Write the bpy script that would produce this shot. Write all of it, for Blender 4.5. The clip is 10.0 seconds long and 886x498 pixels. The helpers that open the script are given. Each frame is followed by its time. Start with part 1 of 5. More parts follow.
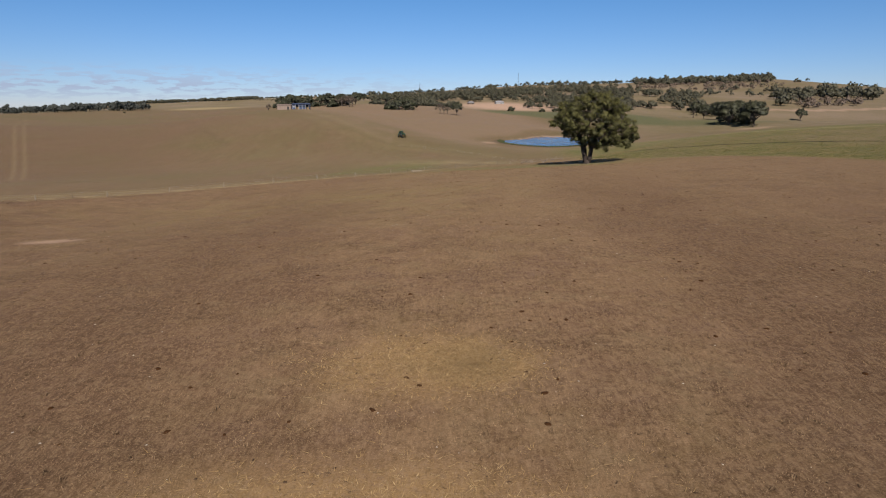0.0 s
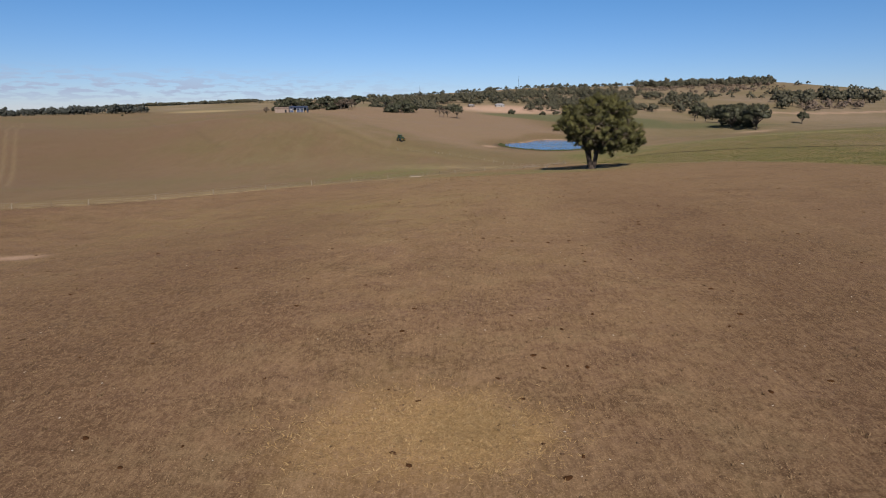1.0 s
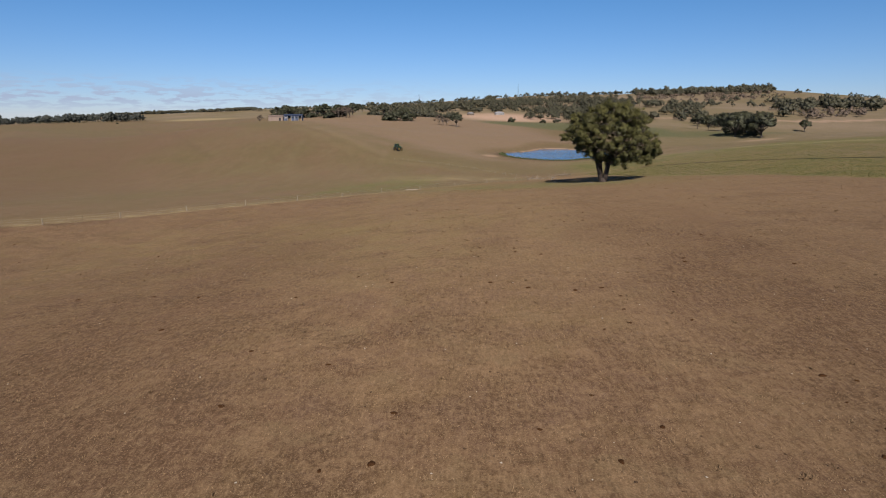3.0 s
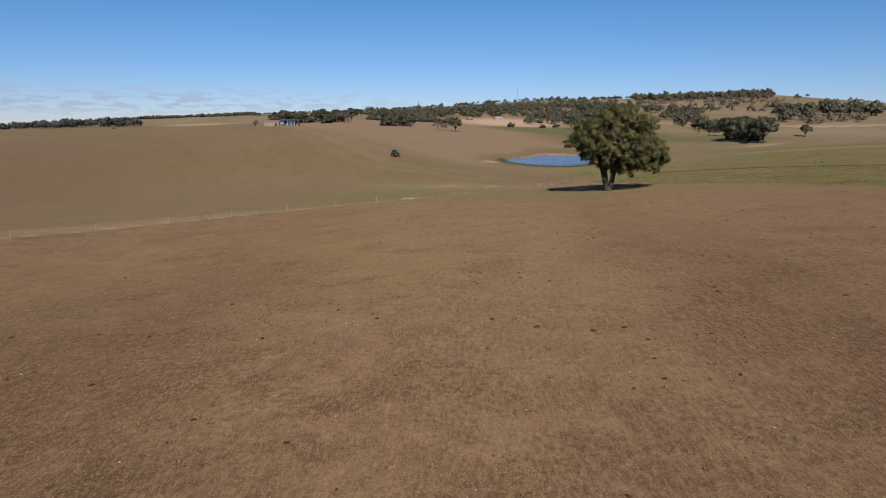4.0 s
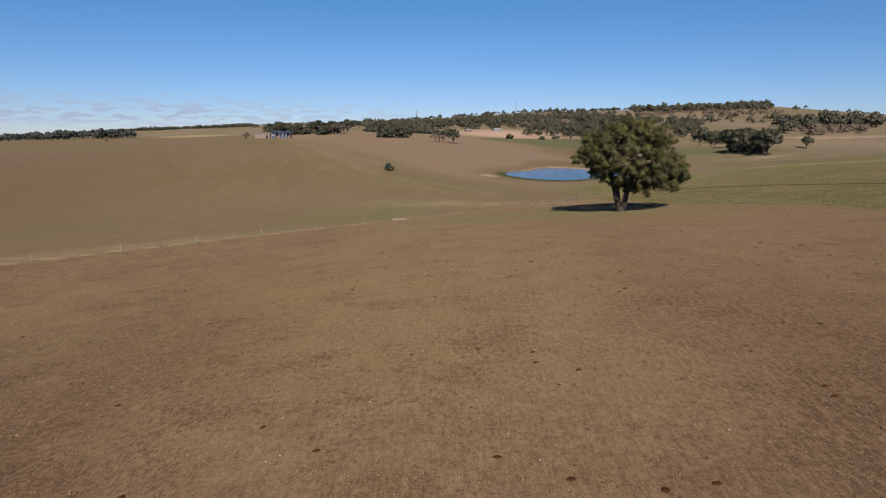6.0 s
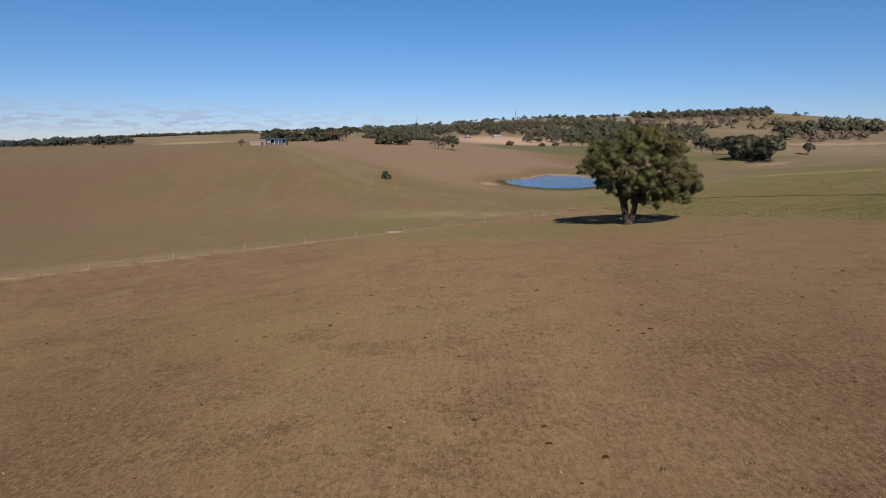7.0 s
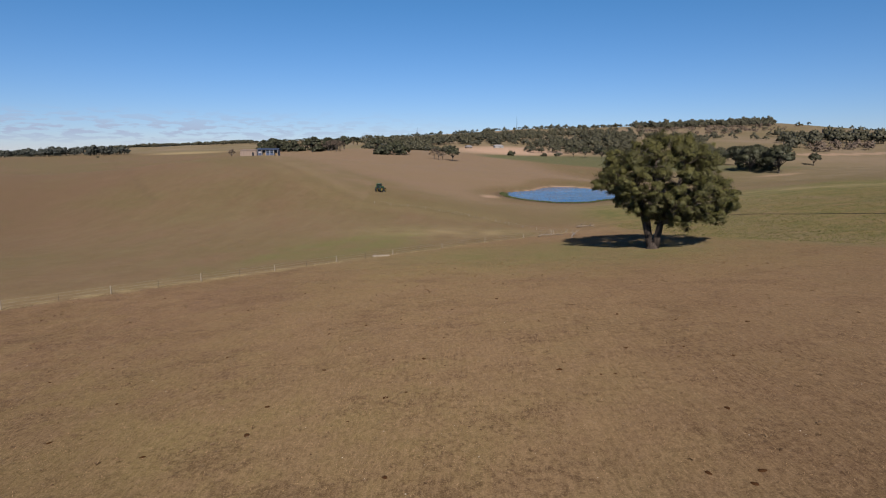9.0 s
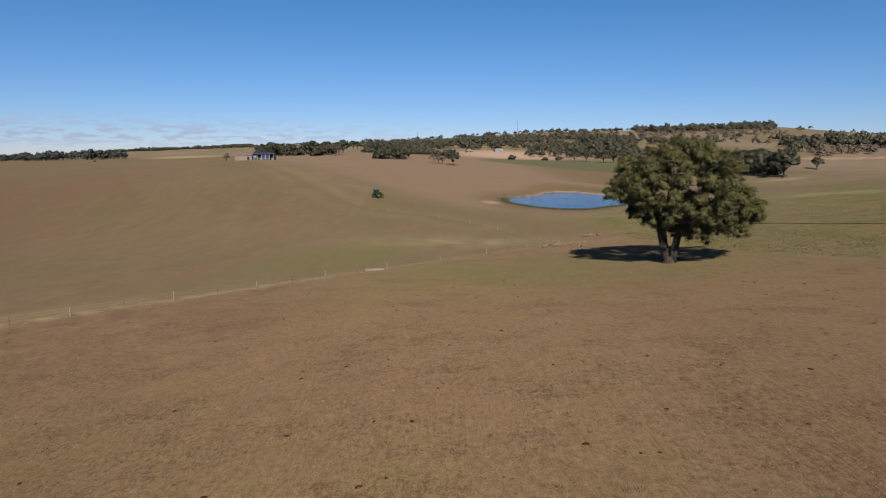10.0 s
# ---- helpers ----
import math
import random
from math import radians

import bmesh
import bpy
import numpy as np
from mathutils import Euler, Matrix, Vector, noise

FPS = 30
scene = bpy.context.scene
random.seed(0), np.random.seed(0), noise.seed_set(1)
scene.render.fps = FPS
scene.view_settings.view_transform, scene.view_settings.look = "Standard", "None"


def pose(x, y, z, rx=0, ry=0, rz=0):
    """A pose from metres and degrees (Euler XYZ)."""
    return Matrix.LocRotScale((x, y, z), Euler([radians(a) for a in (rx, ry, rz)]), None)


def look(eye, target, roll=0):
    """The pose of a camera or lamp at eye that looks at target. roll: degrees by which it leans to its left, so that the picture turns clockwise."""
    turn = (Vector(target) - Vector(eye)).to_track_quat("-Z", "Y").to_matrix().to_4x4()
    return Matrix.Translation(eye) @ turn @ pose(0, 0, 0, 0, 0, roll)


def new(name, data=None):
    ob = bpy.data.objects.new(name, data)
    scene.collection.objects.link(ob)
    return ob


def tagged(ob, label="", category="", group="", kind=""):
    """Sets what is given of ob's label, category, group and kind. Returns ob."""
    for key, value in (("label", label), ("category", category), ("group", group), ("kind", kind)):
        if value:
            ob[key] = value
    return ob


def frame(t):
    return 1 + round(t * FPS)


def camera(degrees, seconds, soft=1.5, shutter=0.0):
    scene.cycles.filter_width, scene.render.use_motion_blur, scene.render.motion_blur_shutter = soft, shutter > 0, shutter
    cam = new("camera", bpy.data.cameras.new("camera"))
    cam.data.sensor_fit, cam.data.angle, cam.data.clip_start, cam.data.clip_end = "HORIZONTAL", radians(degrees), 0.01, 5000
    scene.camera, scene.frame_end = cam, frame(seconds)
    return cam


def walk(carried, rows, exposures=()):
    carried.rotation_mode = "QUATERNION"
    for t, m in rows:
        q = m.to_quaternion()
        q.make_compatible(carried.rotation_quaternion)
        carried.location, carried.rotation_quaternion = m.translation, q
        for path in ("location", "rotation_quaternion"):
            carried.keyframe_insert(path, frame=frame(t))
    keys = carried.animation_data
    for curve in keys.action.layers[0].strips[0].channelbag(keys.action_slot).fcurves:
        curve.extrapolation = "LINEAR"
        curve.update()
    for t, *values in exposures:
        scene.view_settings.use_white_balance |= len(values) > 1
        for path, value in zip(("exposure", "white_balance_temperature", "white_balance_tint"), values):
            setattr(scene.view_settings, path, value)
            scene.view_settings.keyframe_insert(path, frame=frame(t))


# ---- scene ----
cam = camera(73.0, 10.0, 1.1)
PATH = [
    (0.0, pose(0.00, 0.00, 12.00, 76.57, 0, 0.00)),
    (0.5, pose(0.10, 2.87, 12.07, 76.69, 0, 0.01)),
    (1.0, pose(0.16, 5.82, 12.14, 76.82, 0, 0.01)),
    (1.5, pose(0.18, 8.81, 12.16, 76.99, 0, -0.00)),
    (2.0, pose(0.23, 11.84, 12.16, 77.17, 0, -0.02)),
    (2.5, pose(0.29, 14.94, 12.14, 77.35, 0, -0.04)),
    (2.7, pose(0.33, 16.20, 12.13, 77.43, 0, -0.04)),
    (3.8, pose(0.70, 23.31, 12.29, 77.91, 0, -0.09)),
    (4.0, pose(0.78, 24.64, 12.33, 78.00, 0, -0.10)),
    (4.5, pose(0.97, 27.99, 12.41, 78.24, 0, -0.13)),
    (5.0, pose(1.17, 31.41, 12.50, 78.49, 0, -0.18)),
    (5.5, pose(1.41, 34.89, 12.59, 78.75, 0, -0.21)),
    (5.7, pose(1.51, 36.29, 12.63, 78.86, 0, -0.22)),
    (6.8, pose(2.15, 44.21, 13.00, 79.52, 0, -0.24)),
    (7.0, pose(2.28, 45.73, 13.04, 79.63, 0, -0.24)),
    (7.5, pose(2.63, 49.57, 13.12, 79.91, 0, -0.21)),
    (8.0, pose(2.98, 53.50, 13.15, 80.15, 0, -0.19)),
    (8.5, pose(3.29, 57.44, 13.13, 80.36, 0, -0.16)),
    (9.0, pose(3.54, 61.40, 13.13, 80.56, 0, -0.13)),
    (9.5, pose(3.73, 65.37, 13.23, 80.73, 0, -0.10)),
    (10.0, pose(3.93, 69.30, 13.40, 80.92, 0, -0.09)),
]
walk(cam, PATH, exposures=[(0.0, 0.4), (10.0, 0.4)])

# light and colours
SKY_STRENGTH, SUN_STRENGTH = 0.052, 5.0
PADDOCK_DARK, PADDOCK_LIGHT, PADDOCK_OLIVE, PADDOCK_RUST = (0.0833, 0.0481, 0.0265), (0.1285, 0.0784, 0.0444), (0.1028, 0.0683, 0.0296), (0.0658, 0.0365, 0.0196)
PADDOCK_MAUVE, PADDOCK_GOLD, CROP_YELLOW = (0.095, 0.0568, 0.0381), (0.1223, 0.0825, 0.0439), (0.1147, 0.0986, 0.0325)
PADDOCK_SWARD = (0.1223, 0.0921, 0.0371)
PADDOCK_STRAW, PADDOCK_WORN = (0.1388, 0.087, 0.0476), (0.131, 0.087, 0.0466)
HILL_RUSSET = (0.086, 0.054, 0.0323)
HILL_PINK, HILL_OLIVE, HILL_STRAW = (0.1, 0.0665, 0.0385), (0.08, 0.064, 0.028), (0.1179, 0.0907, 0.0519)
DISTANT_TAN, DISTANT_OLIVE = (0.138, 0.106, 0.0722), (0.092, 0.076, 0.038)
FAR_PINK, FAR_TAN = (0.1236, 0.0848, 0.0565), (0.1179, 0.0848, 0.0506)
FIELD_OLIVE, SWALE_GREEN, CROP_GREEN, LUSH_GREEN = (0.08, 0.065, 0.03), (0.069, 0.0745, 0.0225), (0.054, 0.0615, 0.0165), (0.046, 0.0585, 0.0236)
STRAW, BARE_TAN, BARE_PALE, PALE_GRASS, MUD_AND_SHADE = (0.245, 0.155, 0.068), (0.235, 0.155, 0.105), (0.29, 0.205, 0.155), (0.2, 0.158, 0.083), (0.046, 0.0304, 0.0198)
SOIL, BLADE = (0.033, 0.0185, 0.0085), (0.184, 0.124, 0.0713)

# the sun stands behind the camera, a third of the way up the sky
SUN_ELEVATION, SUN_SIDE = 37.0, 4.0
world = bpy.data.worlds.new("sky")
scene.world = world
world.use_nodes = True
wt = world.node_tree
wt.nodes.clear()


def wn(kind, **values):
    n = wt.nodes.new(kind)
    for k, v in values.items():
        n.inputs[k].default_value = v
    return n


sky = wt.nodes.new("ShaderNodeTexSky")
sky.sky_type, sky.sun_disc = "NISHITA", False
sky.sun_elevation, sky.sun_rotation = radians(SUN_ELEVATION), radians(180 - SUN_SIDE)
sky.altitude, sky.air_density, sky.dust_density, sky.ozone_density = 1500, 1.0, 0.1, 3.0
# thin banks of small clouds low over the plain, thinning out across the sky
tc = wt.nodes.new("ShaderNodeTexCoord")
stretch = wn("ShaderNodeMapping", Scale=(34.0, 34.0, 190.0))
puffs = wn("ShaderNodeTexNoise", Scale=1.0, Detail=5.0, Roughness=0.55)
sep = wt.nodes.new("ShaderNodeSeparateXYZ")
low = wt.nodes.new("ShaderNodeMapRange")
for k, v in (("From Min", 0.004), ("From Max", 0.026)):
    low.inputs[k].default_value = v
high = wt.nodes.new("ShaderNodeMapRange")
for k, v in (("From Min", 0.062), ("From Max", 0.03)):
    high.inputs[k].default_value = v
side = wt.nodes.new("ShaderNodeMapRange")
for k, v in (("From Min", 0.08), ("From Max", -0.4)):
    side.inputs[k].default_value = v
cover = wt.nodes.new("ShaderNodeMapRange")
for k, v in (("From Min", 0.47), ("From Max", 0.56)):
    cover.inputs[k].default_value = v


def times(a, b):
    m = wt.nodes.new("ShaderNodeMath")
    m.operation = "MULTIPLY"
    wt.links.new(a, m.inputs[0])
    if isinstance(b, float):
        m.inputs[1].default_value = b
    else:
        wt.links.new(b, m.inputs[1])
    return m.outputs[0]


wt.links.new(tc.outputs["Generated"], stretch.inputs["Vector"])
wt.links.new(stretch.outputs[0], puffs.inputs["Vector"])
wt.links.new(tc.outputs["Generated"], sep.inputs[0])
wt.links.new(sep.outputs["Z"], low.inputs[0])
wt.links.new(sep.outputs["Z"], high.inputs[0])
wt.links.new(sep.outputs["X"], side.inputs[0])
wt.links.new(puffs.outputs[0], cover.inputs[0])
amount = times(times(times(cover.outputs[0], low.outputs[0]), times(high.outputs[0], side.outputs[0])), 0.8)
cloudy = wt.nodes.new("ShaderNodeMix")
cloudy.data_type = "RGBA"
cloudy.inputs["B"].default_value = (5.7, 6.6, 9.0, 1)
tint = wt.nodes.new("ShaderNodeMix")
tint.data_type, tint.blend_type = "RGBA", "MULTIPLY"
tint.inputs["Factor"].default_value = 1.0
# the air is paler and whiter towards the horizon
air = wt.nodes.new("ShaderNodeMapRange")
for k, v in (("From Min", 0.0), ("From Max", 0.22)):
    air.inputs[k].default_value = v
depth = wt.nodes.new("ShaderNodeMix")
depth.data_type = "RGBA"
depth.inputs["A"].default_value = (0.82, 0.9, 1.27, 1)
depth.inputs["B"].default_value = (0.56, 1.0, 1.33, 1)
aloft = wt.nodes.new("ShaderNodeMapRange")
for k, v in (("From Min", 0.3), ("From Max", 0.65)):
    aloft.inputs[k].default_value = v
zenith = wt.nodes.new("ShaderNodeMix")
zenith.data_type = "RGBA"
zenith.inputs["B"].default_value = (0.58, 0.54, 0.46, 1)
back = wn("ShaderNodeBackground", Strength=SKY_STRENGTH)
wout = wt.nodes.new("ShaderNodeOutputWorld")
wt.links.new(sep.outputs["Z"], air.inputs[0])
wt.links.new(air.outputs[0], depth.inputs["Factor"])
wt.links.new(depth.outputs["Result"], zenith.inputs["A"])
wt.links.new(sep.outputs["Z"], aloft.inputs[0])
wt.links.new(aloft.outputs[0], zenith.inputs["Factor"])
wt.links.new(zenith.outputs["Result"], tint.inputs["B"])
wt.links.new(sky.outputs[0], tint.inputs["A"])
wt.links.new(amount, cloudy.inputs["Factor"])
wt.links.new(tint.outputs["Result"], cloudy.inputs["A"])
wt.links.new(cloudy.outputs["Result"], back.inputs["Color"])
wt.links.new(back.outputs[0], wout.inputs[0])

sun_data = bpy.data.lights.new("sun", "SUN")
sun_data.energy, sun_data.angle, sun_data.color = SUN_STRENGTH, radians(0.55), (1.0, 0.915, 0.855)
sun = new("sun", sun_data)
sun.matrix_world = look((60 * math.sin(radians(SUN_SIDE)), -60 * math.cos(radians(SUN_SIDE)), 60 * math.tan(radians(SUN_ELEVATION))), (0, 0, 0))


# ---- materials ----
class Nodes:
    """A node material under way: n() adds a node, and its inputs take values or sockets."""

    def __init__(self, name, rough=0.9, metal=0.0, spec=0.3):
        self.mat = bpy.data.materials.new(name)
        self.mat.use_nodes = True
        self.t = self.mat.node_tree
        self.b = self.t.nodes["Principled BSDF"]
        self.b.inputs["Roughness"].default_value = rough
        self.b.inputs["Metallic"].default_value = metal
        self.b.inputs["Specular IOR Level"].default_value = spec

    def put(self, socket, value):
        if isinstance(value, bpy.types.NodeSocket):
            self.t.links.new(value, socket)
        else:
            socket.default_value = value

    def n(self, kind, out=0, **ins):
        node = self.t.nodes.new(kind)
        for k, v in ins.items():
            self.put(node.inputs[k.replace("_", " ")], v)
        return node.outputs[out]

    def place(self, scale=(1, 1, 1)):
        g = self.t.nodes.new("ShaderNodeNewGeometry")
        return self.n("ShaderNodeMapping", Vector=g.outputs["Position"], Scale=scale)

    def own(self, scale=(1, 1, 1)):
        c = self.t.nodes.new("ShaderNodeTexCoord")
        return self.n("ShaderNodeMapping", Vector=c.outputs["Object"], Scale=scale)

    def noise(self, vec, scale, detail=3.0, rough=0.55):
        return self.n("ShaderNodeTexNoise", Vector=vec, Scale=scale, Detail=detail, Roughness=rough)

    def span(self, value, a, b, lo=0.0, hi=1.0):
        m = self.t.nodes.new("ShaderNodeMapRange")
        m.clamp = True
        for k, v in (("Value", value), ("From Min", a), ("From Max", b), ("To Min", lo), ("To Max", hi)):
            self.put(m.inputs[k], v)
        return m.outputs[0]

    def calc(self, op, a, b):
        m = self.t.nodes.new("ShaderNodeMath")
        m.operation = op
        self.put(m.inputs[0], a)
        self.put(m.inputs[1], b)
        return m.outputs[0]

    def mix(self, fac, a, b, blend="MIX"):
        m = self.t.nodes.new("ShaderNodeMix")
        m.data_type, m.blend_type = "RGBA", blend
        for k, v in (("Factor", fac), ("A", a), ("B", b)):
            if isinstance(v, tuple) and len(v) == 3:
                v = (*v, 1)
            self.put([s for s in m.inputs if s.name == k and (s.type == "RGBA" or (k == "Factor" and s.type == "VALUE"))][0], v)
        return m.outputs["Result"]

    def attr(self, name):
        a = self.t.nodes.new("ShaderNodeAttribute")
        a.attribute_name = name
        return a.outputs["Fac"]

    def island(self):
        return self.t.nodes.new("ShaderNodeNewGeometry").outputs["Random Per Island"]

    def whole(self):
        return self.t.nodes.new("ShaderNodeObjectInfo").outputs["Random"]

    def color(self, value):
        if isinstance(value, tuple):
            value = (*value, 1)
        self.put(self.b.inputs["Base Color"], value)
        return self

    def bump(self, height, strength, distance):
        self.put(self.b.inputs["Normal"], self.n("ShaderNodeBump", Height=height, Strength=strength, Distance=distance))
        return self


def plain(name, rgb, vary=0.25, scale=3.0, rough=0.7, metal=0.0, spec=0.4, bump=0.0, grain=(1, 1, 1)):
    """A painted, wooden, stony or metal surface: one colour with blotches and fine grain."""
    m = Nodes(name, rough, metal, spec)
    v = m.own(grain)
    big, small = m.noise(v, scale, 4.0), m.noise(v, scale * 9, 3.0, 0.7)
    dark = tuple(c * (1 - vary) for c in rgb)
    light = tuple(min(1.0, c * (1 + vary)) for c in rgb)
    col = m.mix(m.span(big, 0.3, 0.7), dark, light)
    col = m.mix(m.span(small, 0.3, 0.75, 0.0, 0.35), col, tuple(c * 0.6 for c in rgb))
    m.color(col)
    m.put(m.b.inputs["Roughness"], m.span(small, 0.2, 0.8, max(0.05, rough - 0.12), min(1.0, rough + 0.12)))
    if bump:
        m.bump(small, bump, 0.02)
    return m.mat


def ground_material():
    m = Nodes("dry_pasture", 0.95, 0.0, 0.15)
    p = m.place()
    fine = m.noise(p, 13.0, 4.0, 0.7)
    tuft = m.noise(p, 3.0, 5.0, 0.65)
    clump = m.noise(p, 0.55, 4.0, 0.6)
    patch = m.noise(p, 0.085, 5.0, 0.6)
    broad = m.noise(p, 0.014, 4.0, 0.55)
    swath = m.noise(p, 0.055, 6.0, 0.66)
    streak = m.noise(m.place((5.0, 0.2, 1.0)), 1.0, 3.0, 0.6)
    drift = m.noise(m.place((0.02, 0.06, 0.05)), 1.0, 4.0, 0.6)
    # grazed paddock: dead grass over brown soil, with grey and olive patches
    medium = m.noise(p, 0.3, 6.0, 0.68)
    col = m.mix(m.span(patch, 0.36, 0.64), PADDOCK_DARK, PADDOCK_LIGHT)
    col = m.mix(m.span(swath, 0.44, 0.6, 0.0, 0.75), col, PADDOCK_OLIVE)
    col = m.mix(m.span(medium, 0.5, 0.68, 0.0, 0.6), col, PADDOCK_RUST)
    col = m.mix(m.span(medium, 0.46, 0.32, 0.0, 0.55), col, PADDOCK_STRAW)
    hue = m.noise(m.n("ShaderNodeMapping", Vector=m.place(), Location=(31, 7, 0)), 0.2, 6.0, 0.7)
    col = m.mix(m.span(hue, 0.51, 0.6, 0.0, 0.45), col, PADDOCK_MAUVE)
    col = m.mix(m.span(hue, 0.48, 0.39, 0.0, 0.8), col, PADDOCK_GOLD)
    col = m.mix(m.span(clump, 0.55, 0.66, 0.0, 0.65), col, m.mix(0.5, col, PADDOCK_RUST))
    col = m.mix(m.span(clump, 0.48, 0.38, 0.0, 0.75), col, PADDOCK_STRAW)
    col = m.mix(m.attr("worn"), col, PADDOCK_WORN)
    col = m.mix(m.calc("MULTIPLY", m.attr("sward"), m.span(m.calc("ADD", m.calc("MULTIPLY", hue, -0.6), m.calc("MULTIPLY", swath, 0.4)), -0.15, -0.03, 0.35, 1.0)), col, PADDOCK_SWARD)
    # redder, dimmed flanks: lens edge falloff put into the grass colour
    col = m.mix(m.calc("MULTIPLY", m.attr("rust_and_dimming"), m.span(medium, 0.3, 0.6, 0.55, 1.0)), col, PADDOCK_RUST)
    scuffed = m.noise(m.place((0.13, 0.19, 0.2)), 1.0, 6.0, 0.68)
    torn = m.calc("ADD", m.calc("MULTIPLY", scuffed, 0.7), m.calc("MULTIPLY", tuft, 0.3))
    col = m.mix(m.span(torn, 0.515, 0.6, 0.0, 0.52), col, m.mix(0.5, PADDOCK_RUST, SOIL))
    # sown fields on the slopes beyond the fence
    slant = m.noise(m.n("ShaderNodeMapping", Vector=m.place(), Rotation=(0, 0, 0.6), Scale=(0.05, 0.012, 0.02)), 1.0, 5.0, 0.65)
    hill = m.mix(m.span(m.calc("ADD", m.calc("MULTIPLY", broad, 0.5), m.calc("MULTIPLY", slant, 0.5)), 0.41, 0.59), HILL_PINK, HILL_OLIVE)
    hill = m.mix(m.span(medium, 0.45, 0.68, 0.0, 0.3), hill, m.mix(0.5, hill, SOIL))
    hill = m.mix(m.span(slant, 0.52, 0.68, 0.0, 0.4), hill, HILL_STRAW)
    drill = m.noise(m.n("ShaderNodeMapping", Vector=m.place(), Rotation=(0, 0, 0.35), Scale=(0.32, 0.07, 0.1)), 1.0, 6.0, 0.72)
    hill = m.mix(m.span(drill, 0.5, 0.66, 0.0, 0.36), hill, m.mix(0.4, hill, SOIL))
    hill = m.mix(m.span(drill, 0.48, 0.34, 0.0, 0.32), hill, HILL_STRAW)
    hill = m.mix(m.span(hue, 0.5, 0.62, 0.0, 0.5), hill, HILL_PINK)
    hill = m.mix(m.span(clump, 0.5, 0.68, 0.0, 0.22), hill, m.mix(0.45, hill, SOIL))
    hill = m.mix(m.span(clump, 0.48, 0.32, 0.0, 0.2), hill, HILL_STRAW)
    hill = m.mix(m.calc("MULTIPLY", m.attr("russet"), m.span(patch, 0.3, 0.6, 0.4, 1.0)), hill, HILL_RUSSET)
    col = m.mix(m.attr("hill"), col, hill)
    col = m.mix(m.attr("distant"), col, m.mix(m.span(m.noise(p, 0.006, 5.0, 0.6), 0.35, 0.65), DISTANT_TAN, DISTANT_OLIVE))
    col = m.mix(m.attr("pink"), col, m.mix(m.span(drift, 0.3, 0.7), FAR_PINK, FAR_TAN))
    col = m.mix(m.calc("MULTIPLY", m.attr("olive"), m.span(patch, 0.3, 0.65, 0.15, 0.8)), col, FIELD_OLIVE)
    col = m.mix(m.calc("MULTIPLY", m.attr("green"), m.span(m.calc("ADD", m.calc("MULTIPLY", patch, 0.5), m.calc("MULTIPLY", medium, 0.5)), 0.36, 0.58, 0.32, 0.95)), col, SWALE_GREEN)
    weeds = m.noise(m.place((0.1, 0.25, 0.1)), 1.0, 5.0, 0.65)
    col = m.mix(m.calc("MULTIPLY", m.attr("crop"), m.span(weeds, 0.35, 0.55, 0.45, 1.0)), col, m.mix(m.span(m.calc("ADD", m.calc("MULTIPLY", weeds, 0.6), m.calc("MULTIPLY", clump, 0.4)), 0.4, 0.56), CROP_YELLOW, CROP_GREEN))
    col = m.mix(m.calc("MULTIPLY", m.attr("crop"), m.span(slant, 0.5, 0.62, 0.0, 0.6)), col, HILL_STRAW)
    col = m.mix(m.attr("lush"), col, LUSH_GREEN)
    col = m.mix(m.calc("MULTIPLY", m.attr("straw"), m.span(tuft, 0.34, 0.56, 0.25, 1.0)), col, STRAW)
    col = m.mix(m.attr("bare"), col, m.mix(m.span(clump, 0.3, 0.7), BARE_TAN, BARE_PALE))
    col = m.mix(m.attr("pale"), col, PALE_GRASS)
    # wet and trodden soil, plus the painted shade line below the fence bank
    col = m.mix(m.calc("MULTIPLY", m.attr("mud_and_shade"), m.span(tuft, 0.3, 0.6, 0.5, 1.0)), col, MUD_AND_SHADE)
    # grain at the size of tufts, drill rows and blades
    near = m.calc("SUBTRACT", 1.0, m.calc("MULTIPLY", m.attr("hill"), 0.5))
    rows = m.calc("MULTIPLY", m.span(streak, 0.48, 0.66, 0.0, 0.3), m.attr("rows"))
    col = m.mix(rows, col, PADDOCK_STRAW)
    furrows = m.calc("MULTIPLY", m.span(streak, 0.46, 0.32, 0.0, 0.3), m.attr("rows"))
    col = m.mix(furrows, col, PADDOCK_RUST)
    wisps = m.noise(m.place((7.0, 1.7, 3.0)), 1.0, 4.0, 0.65)
    col = m.mix(m.calc("MULTIPLY", near, m.span(tuft, 0.49, 0.64, 0.0, 0.5)), col, m.mix(0.55, col, SOIL))
    col = m.mix(m.calc("MULTIPLY", near, m.span(tuft, 0.5, 0.36, 0.0, 0.25)), col, BLADE)
    col = m.mix(m.calc("MULTIPLY", near, m.span(wisps, 0.51, 0.64, 0.0, 0.4)), col, m.mix(0.55, col, SOIL))
    col = m.mix(m.calc("MULTIPLY", near, m.span(wisps, 0.48, 0.36, 0.0, 0.36)), col, BLADE)
    col = m.mix(m.calc("MULTIPLY", near, m.span(fine, 0.5, 0.64, 0.0, 0.6)), col, m.mix(0.55, col, SOIL))
    col = m.mix(m.calc("MULTIPLY", near, m.span(fine, 0.48, 0.34, 0.0, 0.65)), col, BLADE)
    m.color(col)
    height = m.calc("ADD", m.calc("MULTIPLY", fine, 0.35), m.calc("ADD", m.calc("MULTIPLY", tuft, 0.8), clump))
    m.bump(height, m.span(m.attr("hill"), 0.0, 1.0, 0.9, 0.32), 0.14)
    m.put(m.b.inputs["Diffuse Roughness"], 1.0)
    return m.mat


